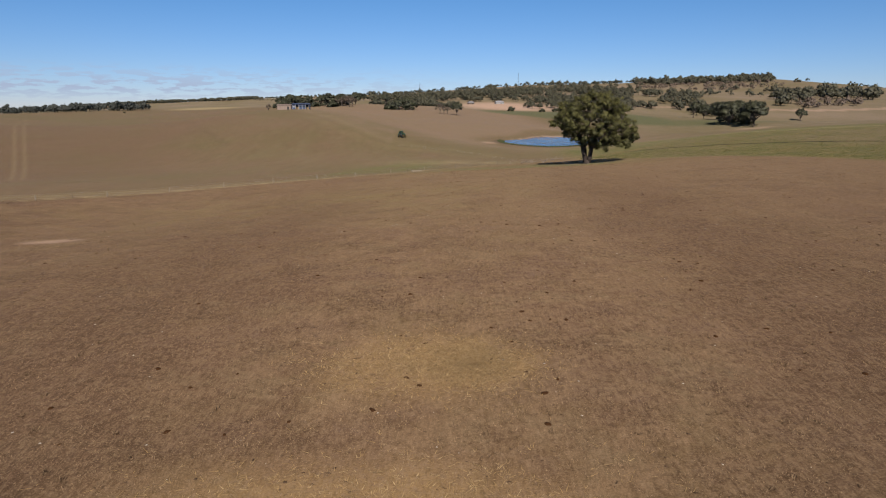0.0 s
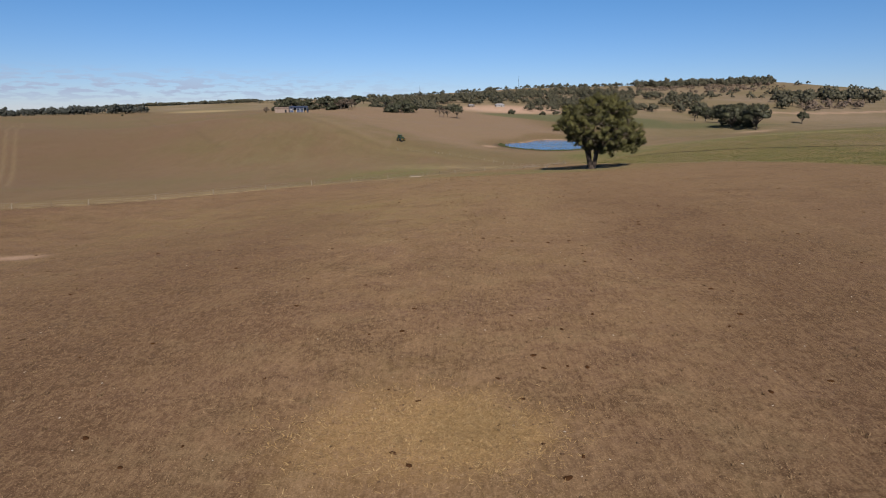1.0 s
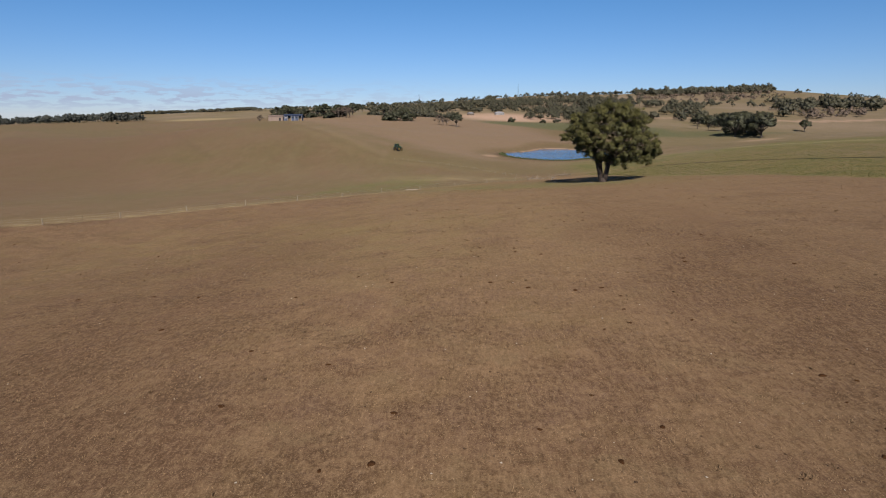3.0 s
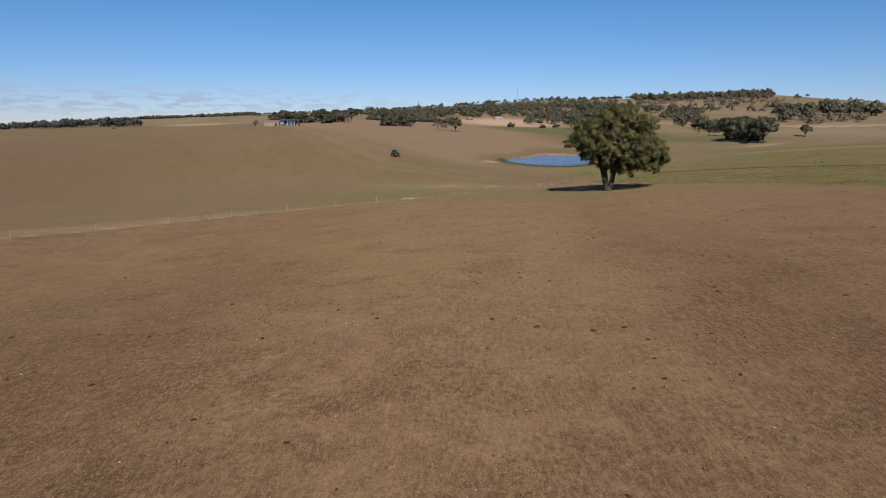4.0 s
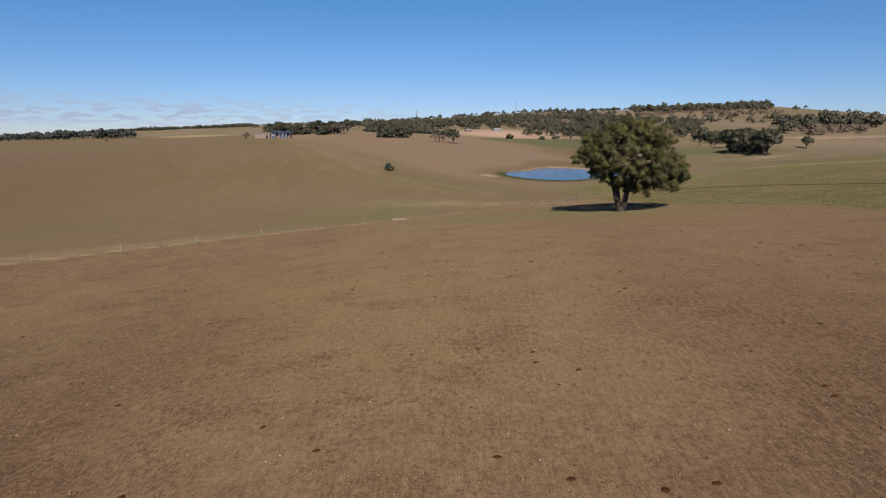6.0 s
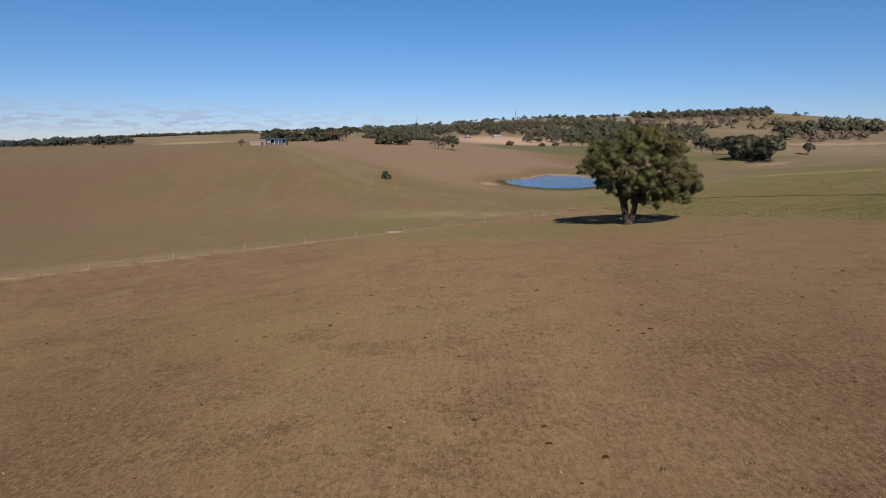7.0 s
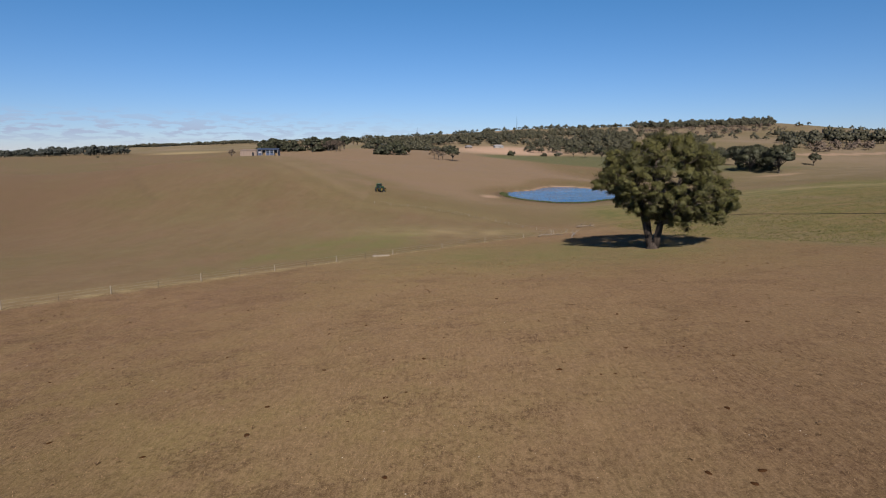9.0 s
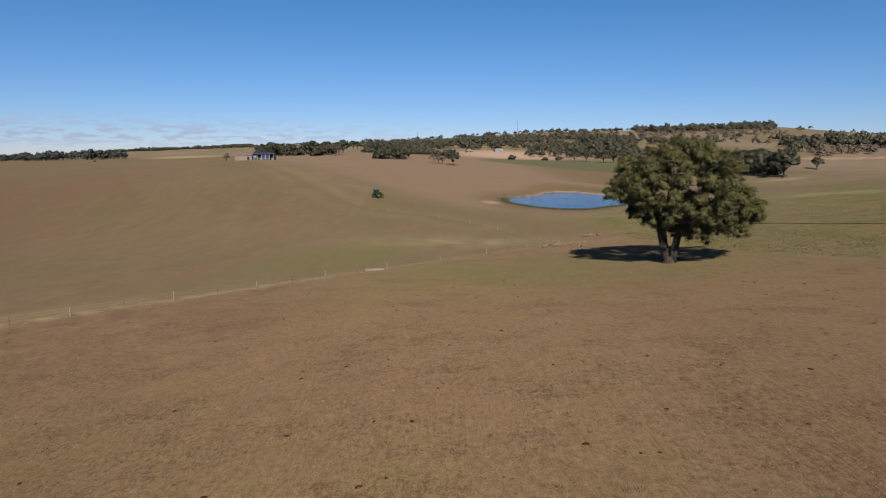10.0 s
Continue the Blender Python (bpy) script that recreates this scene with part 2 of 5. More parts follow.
def leaf_material(name, dark, light, dry, scale=0.35, rounded=0.75, mixed=0.55):
    m = Nodes(name, 0.62, 0.0, 0.35)
    spots = m.noise(m.place(), scale, 3.0)
    col = m.mix(m.span(spots, 0.3, 0.7), dark, light)
    col = m.mix(m.span(m.island(), 0.0, 1.0, 0.0, mixed), col, m.mix(0.5, light, dry))
    m.color(col)
    a = m.t.nodes.new("ShaderNodeAttribute")
    a.attribute_name = "swell"
    turn = m.t.nodes.new("ShaderNodeVectorTransform")
    turn.vector_type, turn.convert_from, turn.convert_to = "NORMAL", "OBJECT", "WORLD"
    m.put(turn.inputs[0], a.outputs["Vector"])
    blend = m.t.nodes.new("ShaderNodeMix")
    blend.data_type = "VECTOR"
    blend.inputs[0].default_value = rounded
    m.put(blend.inputs[4], m.t.nodes.new("ShaderNodeNewGeometry").outputs["Normal"])
    m.put(blend.inputs[5], turn.outputs[0])
    unit = m.t.nodes.new("ShaderNodeVectorMath")
    unit.operation = "NORMALIZE"
    m.put(unit.inputs[0], blend.outputs[1])
    m.put(m.b.inputs["Normal"], unit.outputs[0])
    return m.mat


def blade_material(name, a, b, c):
    m = Nodes(name, 0.9, 0.0, 0.15)
    r = m.island()
    col = m.mix(m.span(r, 0.0, 0.6), a, b)
    m.color(m.mix(m.span(r, 0.6, 1.0), col, c))
    return m.mat


def bark_material(name, grey, brown):
    m = Nodes(name, 0.9, 0.0, 0.2)
    v = m.own((2.4, 2.4, 0.35))
    furrow = m.noise(v, 2.2, 5.0, 0.7)
    col = m.mix(m.span(furrow, 0.35, 0.65), brown, grey)
    col = m.mix(m.span(m.noise(m.own(), 0.5, 3.0), 0.55, 0.72, 0.0, 0.6), col, tuple(min(1, x * 1.7) for x in grey))
    m.color(col)
    m.bump(furrow, 0.8, 0.06)
    return m.mat


def water_material():
    m = Nodes("pond_water", 0.06, 0.0, 0.5)
    v = m.place((1.0, 2.2, 1.0))
    ripple = m.noise(v, 1.3, 4.0, 0.6)
    calm = m.noise(m.place((0.03, 0.06, 1.0)), 1.0, 3.0)
    # the sky's blue reflection is partly put into the water's base colour
    m.color(m.mix(m.span(calm, 0.35, 0.65), (0.014, 0.07, 0.16), (0.024, 0.095, 0.2)))
    m.put(m.b.inputs["Roughness"], m.span(calm, 0.4, 0.65, 0.05, 0.16))
    m.put(m.b.inputs["IOR"], 1.333)
    m.bump(ripple, 0.9, 0.06)
    return m.mat


M_GROUND = ground_material()
M_WATER = water_material()
M_BARK = bark_material("grey_brown_bark", (0.07, 0.054, 0.043), (0.022, 0.016, 0.013))
M_LIMB = bark_material("pale_limb_bark", (0.2, 0.165, 0.125), (0.06, 0.045, 0.035))
M_FAR_BARK = bark_material("pale_gum_bark", (0.13, 0.105, 0.085), (0.05, 0.04, 0.03))
M_LEAF = leaf_material("olive_gum_leaves", (0.054, 0.053, 0.012), (0.104, 0.097, 0.022), (0.122, 0.1, 0.031), 0.3, 0.8, 0.2)
M_FAR_LEAF = leaf_material("grey_green_leaves", (0.02, 0.024, 0.011), (0.047, 0.048, 0.021), (0.064, 0.057, 0.03), 0.09, 0.75, 0.25)
M_WOOD_LEAF = leaf_material("distant_scrub_leaves", (0.028, 0.029, 0.015), (0.058, 0.054, 0.028), (0.084, 0.066, 0.038), 0.03, 0.85, 0.25)
M_CREST_LEAF = leaf_material("dark_pine_leaves", (0.017, 0.021, 0.018), (0.036, 0.04, 0.03), (0.05, 0.05, 0.036), 0.035, 0.8)
M_BROWN_LEAF = leaf_material("brown_bare_twigs", (0.07, 0.05, 0.035), (0.12, 0.085, 0.06), (0.16, 0.12, 0.09), 0.06)
M_TUFT = blade_material("dead_grass_blades", (0.185, 0.122, 0.07), (0.225, 0.15, 0.086), (0.125, 0.082, 0.05))
M_TUSSOCK = blade_material("brown_tussock_blades", (0.11, 0.069, 0.038), (0.155, 0.1, 0.056), (0.2, 0.135, 0.076))
M_STRAW = blade_material("scattered_straw", (0.29, 0.19, 0.088), (0.23, 0.148, 0.066), (0.36, 0.26, 0.135))
M_CROP = blade_material("green_crop_leaves", (0.05, 0.058, 0.017), (0.105, 0.105, 0.033), (0.25, 0.205, 0.095))
M_LONG_GRASS = blade_material("long_pale_grass", (0.25, 0.195, 0.11), (0.18, 0.14, 0.08), (0.34, 0.275, 0.17))
M_REED = blade_material("waterside_reeds", (0.035, 0.05, 0.018), (0.06, 0.075, 0.03), (0.12, 0.1, 0.05))
M_DUNG = plain("dried_dung", (0.05, 0.024, 0.011), 0.4, 8.0, 1.0, 0, 0.02, 0.4)
M_CLOD = blade_material("dark_clods", (0.075, 0.045, 0.025), (0.1, 0.062, 0.036), (0.055, 0.033, 0.018))
M_PEBBLE = blade_material("pale_pebbles", (0.3, 0.26, 0.21), (0.38, 0.34, 0.28), (0.25, 0.215, 0.175))
M_POST = plain("weathered_post_wood", (0.23, 0.19, 0.14), 0.35, 4.0, 0.9, 0, 0.2, 0.4, (6, 6, 0.8))
M_DARK_POST = plain("dark_steel_picket", (0.1, 0.085, 0.07), 0.3, 4.0, 0.7, 0.4)
M_WIRE = plain("galvanised_wire", (0.3, 0.3, 0.29), 0.2, 6.0, 0.5, 0.9)
M_CONCRETE = plain("pale_concrete", (0.24, 0.2, 0.15), 0.18, 2.0, 0.9, 0, 0.2, 0.3)
M_TRACTOR = plain("green_tractor_paint", (0.014, 0.062, 0.013), 0.25, 2.0, 0.4, 0, 0.5)
M_YELLOW = plain("yellow_wheel_paint", (0.27, 0.185, 0.02), 0.2, 3.0, 0.5)
M_TYRE = plain("black_rubber", (0.02, 0.019, 0.018), 0.3, 3.0, 0.85)
M_BLACK = plain("dark_metal", (0.03, 0.03, 0.032), 0.2, 3.0, 0.5, 0.6)
M_GLASS = plain("dark_cab_glass", (0.02, 0.028, 0.03), 0.1, 1.0, 0.08, 0, 0.6)
M_BLUE_WALL = plain("blue_grey_sheet_steel", (0.05, 0.068, 0.12), 0.2, 0.6, 0.5, 0.2, 0.5, 0.2, (5, 5, 0.3))
M_TAN_WALL = plain("tan_sheet_steel", (0.21, 0.155, 0.12), 0.15, 0.6, 0.6, 0.1, 0.4, 0.2, (5, 5, 0.3))
M_ROOF = plain("galvanised_roof_sheets", (0.36, 0.35, 0.36), 0.15, 0.5, 0.5, 0.35, 0.5, 0.2, (5, 0.4, 1))
M_DARK = plain("shaded_shed_interior", (0.02, 0.02, 0.022), 0.3, 1.0, 0.95)
M_WHITE = plain("white_paint", (0.3, 0.28, 0.265), 0.08, 1.0, 0.6)
M_RED_ROOF = plain("red_roof_sheets", (0.35, 0.1, 0.06), 0.2, 0.5, 0.6)
M_DEADWOOD = plain("bleached_dead_wood", (0.19, 0.155, 0.12), 0.3, 2.0, 0.9, 0, 0.2, 0.5, (5, 5, 0.6))
M_HAY = plain("stacked_hay", (0.2, 0.14, 0.08), 0.3, 1.2, 0.95, 0, 0.1, 0.5)


# ---- the lie of the land ----
# hills and hollows: centre x, centre y, breadth, height
NEAR_HILLS = [
    (0, 10, 60, -2.11),
    (0, 75, 50, 1.38),
    (-30, 50, 40, 1.82),
    (-45, 85, 45, -4.99),
    (-85, 95, 50, 1.83),
    (50, 60, 60, -0.86),
    (-55, 130, 45, -0.79),
    (-15, 170, 45, -3.63),
    (38, 150, 35, -2.36),
    (90, 165, 50, -0.53),
    (40, 215, 45, -6.54),
    (60, 320, 75, -10.64),
    (150, 260, 90, -0.65),
    (-25, 245, 45, -3.47),
    (-60, 290, 50, 4.81),
    (-110, 220, 90, -10.27),
    (-95, 385, 80, 13.63),
    (-160, 430, 140, -9.51),
    (-260, 330, 180, 11.62),
]
FAR_HILLS = [
    (40, 480, 120, 3.25),
    (-80, 720, 200, 12.69),
    (200, 520, 160, -23.52),
    (100, 900, 180, -7.91),
    (90, 680, 130, -2.94),
    (330, 640, 180, -1.61),
    (-500, 850, 330, 5.57),
    (620, 900, 300, -36.86),
    (-280, 1300, 450, 23.45),
    (300, 1500, 400, 25.08),
    (900, 1450, 350, 11.55),
    (450, 2200, 450, 49.95),
    (1150, 2300, 500, 81.60),
    (-200, 2400, 600, 50.16),
    (-900, 2300, 550, 26.32),
    (1900, 2300, 700, 24.18),
]
LAND_LEVEL, LAND_SLOPE = 0.97, 3.69
POND_LEVEL = -7.0


def wave(x, y, seed, size):
    """A smooth uneven pattern between about -1 and 1."""
    r = np.random.RandomState(seed)
    out = 0 * x
    for k in range(5):
        a, b, c = r.uniform(0, 6.28, 3)
        s = size / (1.0 + 0.55 * k)
        out = out + np.sin((x * np.cos(a) + y * np.sin(a)) / s * 6.28 + b + 1.5 * np.sin((y * np.cos(a) - x * np.sin(a)) / s * 3.1 + c)) / (1 + 0.5 * k)
    return out / 2.2


def step(v, a, b):
    t = np.clip((v - a) / (b - a), 0, 1)
    return t * t * (3 - 2 * t)


def line_side(x, y, a, b):
    """How far a place lies to the left of the line from a to b, and how far along it."""
    dx, dy = b[0] - a[0], b[1] - a[1]
    n = math.hypot(dx, dy)
    return ((x - a[0]) * -dy + (y - a[1]) * dx) / n, ((x - a[0]) * dx + (y - a[1]) * dy) / n


def way_side(x, y, points):
    """The distance from a bent line through the points."""
    best = np.full(np.shape(x), 1e9)
    for a, b in zip(points, points[1:]):
        s, along = line_side(x, y, a, b)
        n = math.dist(a, b)
        best = np.minimum(best, np.hypot(s, along - np.clip(along, 0, n)))
    return best


def pond_edge(x, y):
    """Below 1 inside the farm dam, 1 at its shore."""
    dx, dy = x - 59.0, (y - 334.0) / 1.8
    a = np.arctan2(dy, dx)
    shape = 26.35 + 1.84 * np.cos(a) - 0.28 * np.sin(a) + 1.35 * np.cos(2 * a) + 4.63 * np.sin(2 * a) - 0.78 * np.cos(3 * a) - 0.98 * np.sin(3 * a) + 1.01 * np.cos(4 * a) - 1.34 * np.sin(4 * a)
    return np.hypot(dx, dy) / shape


def land(x, y):
    """The height of the ground."""
    x, y = np.asarray(x, float), np.asarray(y, float)
    z = LAND_LEVEL + LAND_SLOPE * 3 * np.tanh(x / 300)
    for cx, cy, s, h in NEAR_HILLS + FAR_HILLS:
        z = z + h * np.exp(-((x - cx) ** 2 + (y - cy) ** 2) / s**2)
    far = np.hypot(x, y - 40)
    z = z + wave(x, y, 3, 9.0) * 0.05 + wave(x, y, 4, 40.0) * 0.12 * step(far, 120, 260) + wave(x, y, 5, 400.0) * 3.0 * step(far, 1000, 2200)
    e = pond_edge(x, y)
    shore = POND_LEVEL + (e - 1.0) * 4.5
    z = z * step(e, 1.05, 1.5) + np.where(e < 1, np.maximum(shore, POND_LEVEL - 2), shore * 0.35 + (POND_LEVEL + 0.4) * 0.65) * (1 - step(e, 1.05, 1.5))
    return z


def at(x, y, up=0.0):
    return Vector((x, y, float(land(x, y)) + up))


FENCE = [(-118, 66), (-75, 101), (-46, 129), (-30, 143.5), (-13.5, 160), (4.4, 174.7), (23.3, 190.5), (33, 201)]
TRACK = [(-96, 372), (-68.7, 332), (-46, 291), (-35, 278), (-23, 265.5), (-1, 254.7), (15, 237.7), (25, 219), (33, 201)]
CROP_A, CROP_B = (47, 165), (70, 108)


def fence_side(x, y):
    """Above 0 beyond the fence."""
    s, _ = line_side(x, y, (-46, 129), (4.4, 174.7))
    return s


def covers(x, y):
    """What grows, lies or is painted shade where, as amounts from 0 to 1."""
    out = {}
    s = fence_side(x, y) + wave(x, y, 11, 14) * 0.7
    d = way_side(x, y, FENCE)
    c, along = line_side(x, y, CROP_A, CROP_B)
    beyond = step(s, -1, 2) * step(-x + 60, 0, 40)
    crop = step(c + wave(x, y, 12, 16) * 1.2, -0.5, 2.5)
    out["crop"] = crop * step(x, 38, 56) * step(270 + wave(x, y, 13, 60) * 20 - y + 0.2 * x, -20, 40)
    out["hill"] = np.clip(beyond + step(y, 205, 235) * step(c, 0, 20), 0, 1)
    t, _ = line_side(x, y, (-68.7, 332), (-23, 265.5))
    t2, _ = line_side(x, y, (-23, 265.5), (33, 214))
    out["pink"] = np.where(x < -23, step(t, -1, 3), step(t2, 18, 40) * step(pond_edge(x, y), 1.25, 1.7)) * step(y, 215, 240) * step(960 - y, 0, 80) * step(x / np.maximum(y, 50), -0.268, -0.25)
    out["pink"] *= 1 - step(x + 0.15 * (y - 400), 105, 160)
    out["olive"] = np.clip(step(t2, -4, 4) * (1 - step(t2, 30, 55)) * step(y, 215, 230) * step(130 - x, 0, 40) + step(x, 80, 130) * step(y, 190, 240) * step(470 - y, 0, 120) + 0.9 * step(x, 170, 240) * step(y, 420, 520) * step(1010 - y, 0, 160), 0, 1)
    out["green"] = np.exp(-(((d - 23) / 19.0) ** 2)) * (0.8 + 0.35 * wave(x, y, 44, 18)) * step(s, 0, 8) * step(x + 0.25 * wave(x, y, 14, 25) * 40, -44, -20) * step(8 - x, 0, 16)
    out["green"] += 1.5 * np.exp(-(((x - 23) / 25) ** 2 + ((y - 157) / 17) ** 2)) * (1 + 0.25 * wave(x, y, 41, 12))
    out["sward"] = np.exp(-(((x + 20) / 32) ** 2 + ((y - 88) / 22) ** 2)) + np.exp(-(((x - 18) / 36) ** 2 + ((y - 142) / 20) ** 2))
    out["lush"] = 0.8 * step(y - 690 + 0.26 * (x - 35) + wave(x, y, 27, 60) * 3, 0, 14) * step(935 - y, 0, 40) * step(x - 30 - (y - 690) * 0.12, 0, 25) * step(275 - x, 0, 30)
    out["lush"] = np.maximum(out["lush"], 0.7 * np.exp(-((((x - 290) / 75) ** 2 + ((y - 665) / 35) ** 2) ** 2)))
    bed = wave(x, y, 15, 6) * 1.2
    out["straw"] = 0.75 * np.exp(-((((x + 1.3 + bed) / 4.6) ** 2 + ((y - 27.3) / 3.5) ** 2) ** 1.6)) + 0.6 * np.exp(-((((x - 1.5 + bed) / 2.3) ** 2 + ((y - 27.2) / 2.2) ** 2) ** 1.4))
    out["straw"] = np.clip(out["straw"] + 0.75 * np.exp(-((((x + 3) / 8) ** 2 + ((y - 16.5) / 3) ** 2) ** 1.5)), 0, 1)
    out["bare"] = np.clip(np.exp(-((((x - 105 + wave(x, y, 16, 70) * 15) / 90) ** 2 + ((y - 1015 - 0.3 * (100 - x)) / 85) ** 2) ** 2)), 0, 1)
    road = way_side(x, y, [(520, 1190), (560, 1175), (639, 1163), (772, 1146), (950, 1130)])
    lane = way_side(x, y, [(150, 935), (230, 1010), (420, 1130), (520, 1190)])
    out["bare"] = np.maximum(out["bare"], np.maximum(0.75 * (1 - step(road, 6, 12)), 0.5 * (1 - step(lane, 5, 10))))
    out["bare"] = np.maximum(out["bare"], 0.6 * np.exp(-((((x - 300) / 20) ** 2 + ((y - 588) / 6) ** 2) ** 2)))
    out["bare"] = np.maximum(out["bare"], 0.9 * np.exp(-((((x + 44) / 3.5) ** 2 + ((y - 65.5) / 1.8) ** 2) ** 2)))
    e = pond_edge(x, y)
    a = np.arctan2(y - 334, x - 59.0)
    out["bare"] = np.maximum(out["bare"], 0.8 * step(e, 0.97, 1.0) * (1 - step(e, 1.03, 1.08)) * step(np.cos(a - 1.25), 0.2, 0.7))
    out["bare"] = np.maximum(out["bare"], 0.6 * np.exp(-((((x - 24) / 4) ** 2 + ((y - 314) / 9) ** 2) ** 2)))
    out["mud_and_shade"] = 0.9 * step(e, 0.9, 1.0) * (1 - step(e, 1.07, 1.2)) * step(-np.cos(a - 1.25), -0.3, 0.3)
    out["mud_and_shade"] = np.maximum(out["mud_and_shade"], np.maximum(0.13 * np.exp(-((way_side(x, y, TRACK[:7]) / 1.6) ** 2)), 0.22 * np.exp(-((way_side(x, y, [(-360, 728), (-127, 315), (-92, 261)]) / (0.7 + 0.002 * y)) ** 2))))
    blot = wave(x, y, 17, 26) + 0.7 * wave(x, y, 18, 9)
    out["mud_and_shade"] = np.maximum(out["mud_and_shade"], 0.16 * step(blot, 0.4, 1.3) * (1 - beyond) * (1 - crop) * (1 - out["straw"]))
    # the bank's shade along the fence, painted as a thin dark line
    out["mud_and_shade"] = np.maximum(out["mud_and_shade"], 0.3 * np.exp(-(((d - 0.3) / 1.2) ** 2)) * step(-x, 25, 40) * step(-s, -0.5, 0.5))
    tyres = np.minimum(way_side(x, y, [(-436, 640), (-198, 288), (-110, 156)]), way_side(x, y, [(-444, 640), (-202.5, 288), (-113, 156)]))
    out["pale"] = 0.24 * np.exp(-((tyres / 0.6) ** 2)) + np.exp(-((((x + 352) / 48) ** 2 + ((y - 915) / 60) ** 2) ** 2)) * 0.9
    out["pale"] = out["pale"] + np.exp(-(((d - 0.8) / 1.0) ** 2)) * step(s, -0.8, 0.6) * (0.75 + 0.25 * wave(x, y, 19, 8)) * (0.35 + 0.65 * step(-x, 8, 30))
    out["pale"] = out["pale"] + 0.6 * np.exp(-((((x - 138) / 40) ** 2 + ((y - 246 + 0.5 * (x - 138)) / 13) ** 2) ** 2)) * (0.6 + 0.4 * wave(x, y, 26, 14))
    out["pale"] = out["pale"] + 0.4 * np.exp(-(((d - 5.0) / 2.2) ** 2)) * step(s, 0, 2) * step(-x, 18, 45) * (0.7 + 0.3 * wave(x, y, 28, 12))
    out["pale"] = out["pale"] + 0.16 * np.exp(-(((way_side(x, y, TRACK[1:7]) - 4.0) / 4.5) ** 2)) * (0.6 + 0.4 * wave(x, y, 24, 30))
    out["pale"] = out["pale"] + 0.55 * np.exp(-(((x - 10 + 0.6 * (y - 205)) / 26) ** 2 + ((y - 207) / 11) ** 2)) * (0.55 + 0.45 * wave(x, y, 42, 16))
    out["russet"] = np.clip(step(-x - 0.12 * y + wave(x, y, 23, 70) * 14, 52, 110) * step(470 - y, 0, 120), 0, 1) * 0.75
    # redder paddock flanks, darkened to paint in the lens's dimming towards its edges
    out["rust_and_dimming"] = (1 + 0.18 * step(x, 8, 14)) * (1 - 0.7 * step(np.abs(x + wave(x, y, 25, 22) * 5), 20, 38)) * 0.85 * step(np.abs(x - 3 + wave(x, y, 25, 22) * 3), 7, 20) * (1 - beyond) * (1 - crop) * (0.25 + 0.75 * step(105 - y, 0, 45))
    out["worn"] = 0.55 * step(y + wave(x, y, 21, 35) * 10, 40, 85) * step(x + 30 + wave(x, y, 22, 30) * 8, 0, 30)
    out["distant"] = np.maximum(step(y, 880, 980), step(x, 150, 230) * step(y, 420, 560))
    out["rows"] = (1 - beyond) * (1 - crop) * step(x + wave(x, y, 20, 30) * 8, -4, 6)
    return {k: np.clip(v, 0, 1) for k, v in out.items()}


def mesh_from(name, verts, faces, material, smooth=False):
    """A mesh from arrays of corners and of triangles or four-sided faces."""
    verts, faces = np.asarray(verts, np.float32), np.asarray(faces, np.int32)
    k = faces.shape[1]
    me = bpy.data.meshes.new(name)
    me.vertices.add(len(verts))
    me.vertices.foreach_set("co", verts.ravel())
    me.loops.add(faces.size)
    me.loops.foreach_set("vertex_index", faces.ravel())
    me.polygons.add(len(faces))
    me.polygons.foreach_set("loop_start", np.arange(0, faces.size, k, dtype=np.int32))
    if smooth:
        me.polygons.foreach_set("use_smooth", np.ones(len(faces), bool))
    me.update(calc_edges=True)
    me.materials.append(material)
    return me


def build_ground():
    """One sheet in rings about a place behind the camera, finer towards what it sees."""
    cx, cy = 2.0, -32.0
    rings = np.r_[0.0, 12.0, np.geomspace(24.0, 4650.0, 450)]
    angles = np.radians(np.r_[np.arange(-54, 54, 0.17), np.arange(54, 306, 3.0)])
    n, k = len(rings), len(angles)
    r, a = np.meshgrid(rings, angles, indexing="ij")
    x, y = cx + r * np.sin(a), cy + r * np.cos(a)
    z = land(x, y)
    i, j = np.meshgrid(np.arange(n - 1), np.arange(k), indexing="ij")
    j2 = (j + 1) % k
    faces = np.stack([i * k + j, i * k + j2, (i + 1) * k + j2, (i + 1) * k + j], -1).reshape(-1, 4)[:, ::-1]
    me = mesh_from("ground", np.stack([x, y, z], -1).reshape(-1, 3), faces, M_GROUND, True)
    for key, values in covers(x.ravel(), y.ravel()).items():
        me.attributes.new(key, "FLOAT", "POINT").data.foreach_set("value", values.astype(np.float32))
    return tagged(new("ground", me), "dry brown grazed pasture rolling up to low hills", "ground", kind="structure")


build_ground()


def build_water():
    angles = np.linspace(0, 2 * math.pi, 160, endpoint=False)
    ring = []
    for a in angles:
        r = 10.0
        while pond_edge(59.0 + r * math.cos(a), 334 + r * math.sin(a)) < 1.02:
            r += 0.25
        ring.append((59.0 + r * math.cos(a), 334 + r * math.sin(a), POND_LEVEL))
    verts = [(59.0, 334, POND_LEVEL)] + ring
    faces = [(0, 1 + i, 1 + (i + 1) % len(ring)) for i in range(len(ring))]
    return tagged(new("water", mesh_from("water", verts, faces, M_WATER)), "still blue water of a small farm dam", "pond", kind="structure")


build_water()


# ---- building blocks ----
def part(name, bm, material, parent, label=""):
    me = bpy.data.meshes.new(name)
    bm.to_mesh(me)
    bm.free()
    me.materials.append(material)
    ob = new(name, me)
    ob.parent = parent
    return tagged(ob, label)


def thing(name, m, label, category, group=""):
    ob = new(name)
    ob.empty_display_size = 0.5
    ob.matrix_world = m
    return tagged(ob, label, category, group)


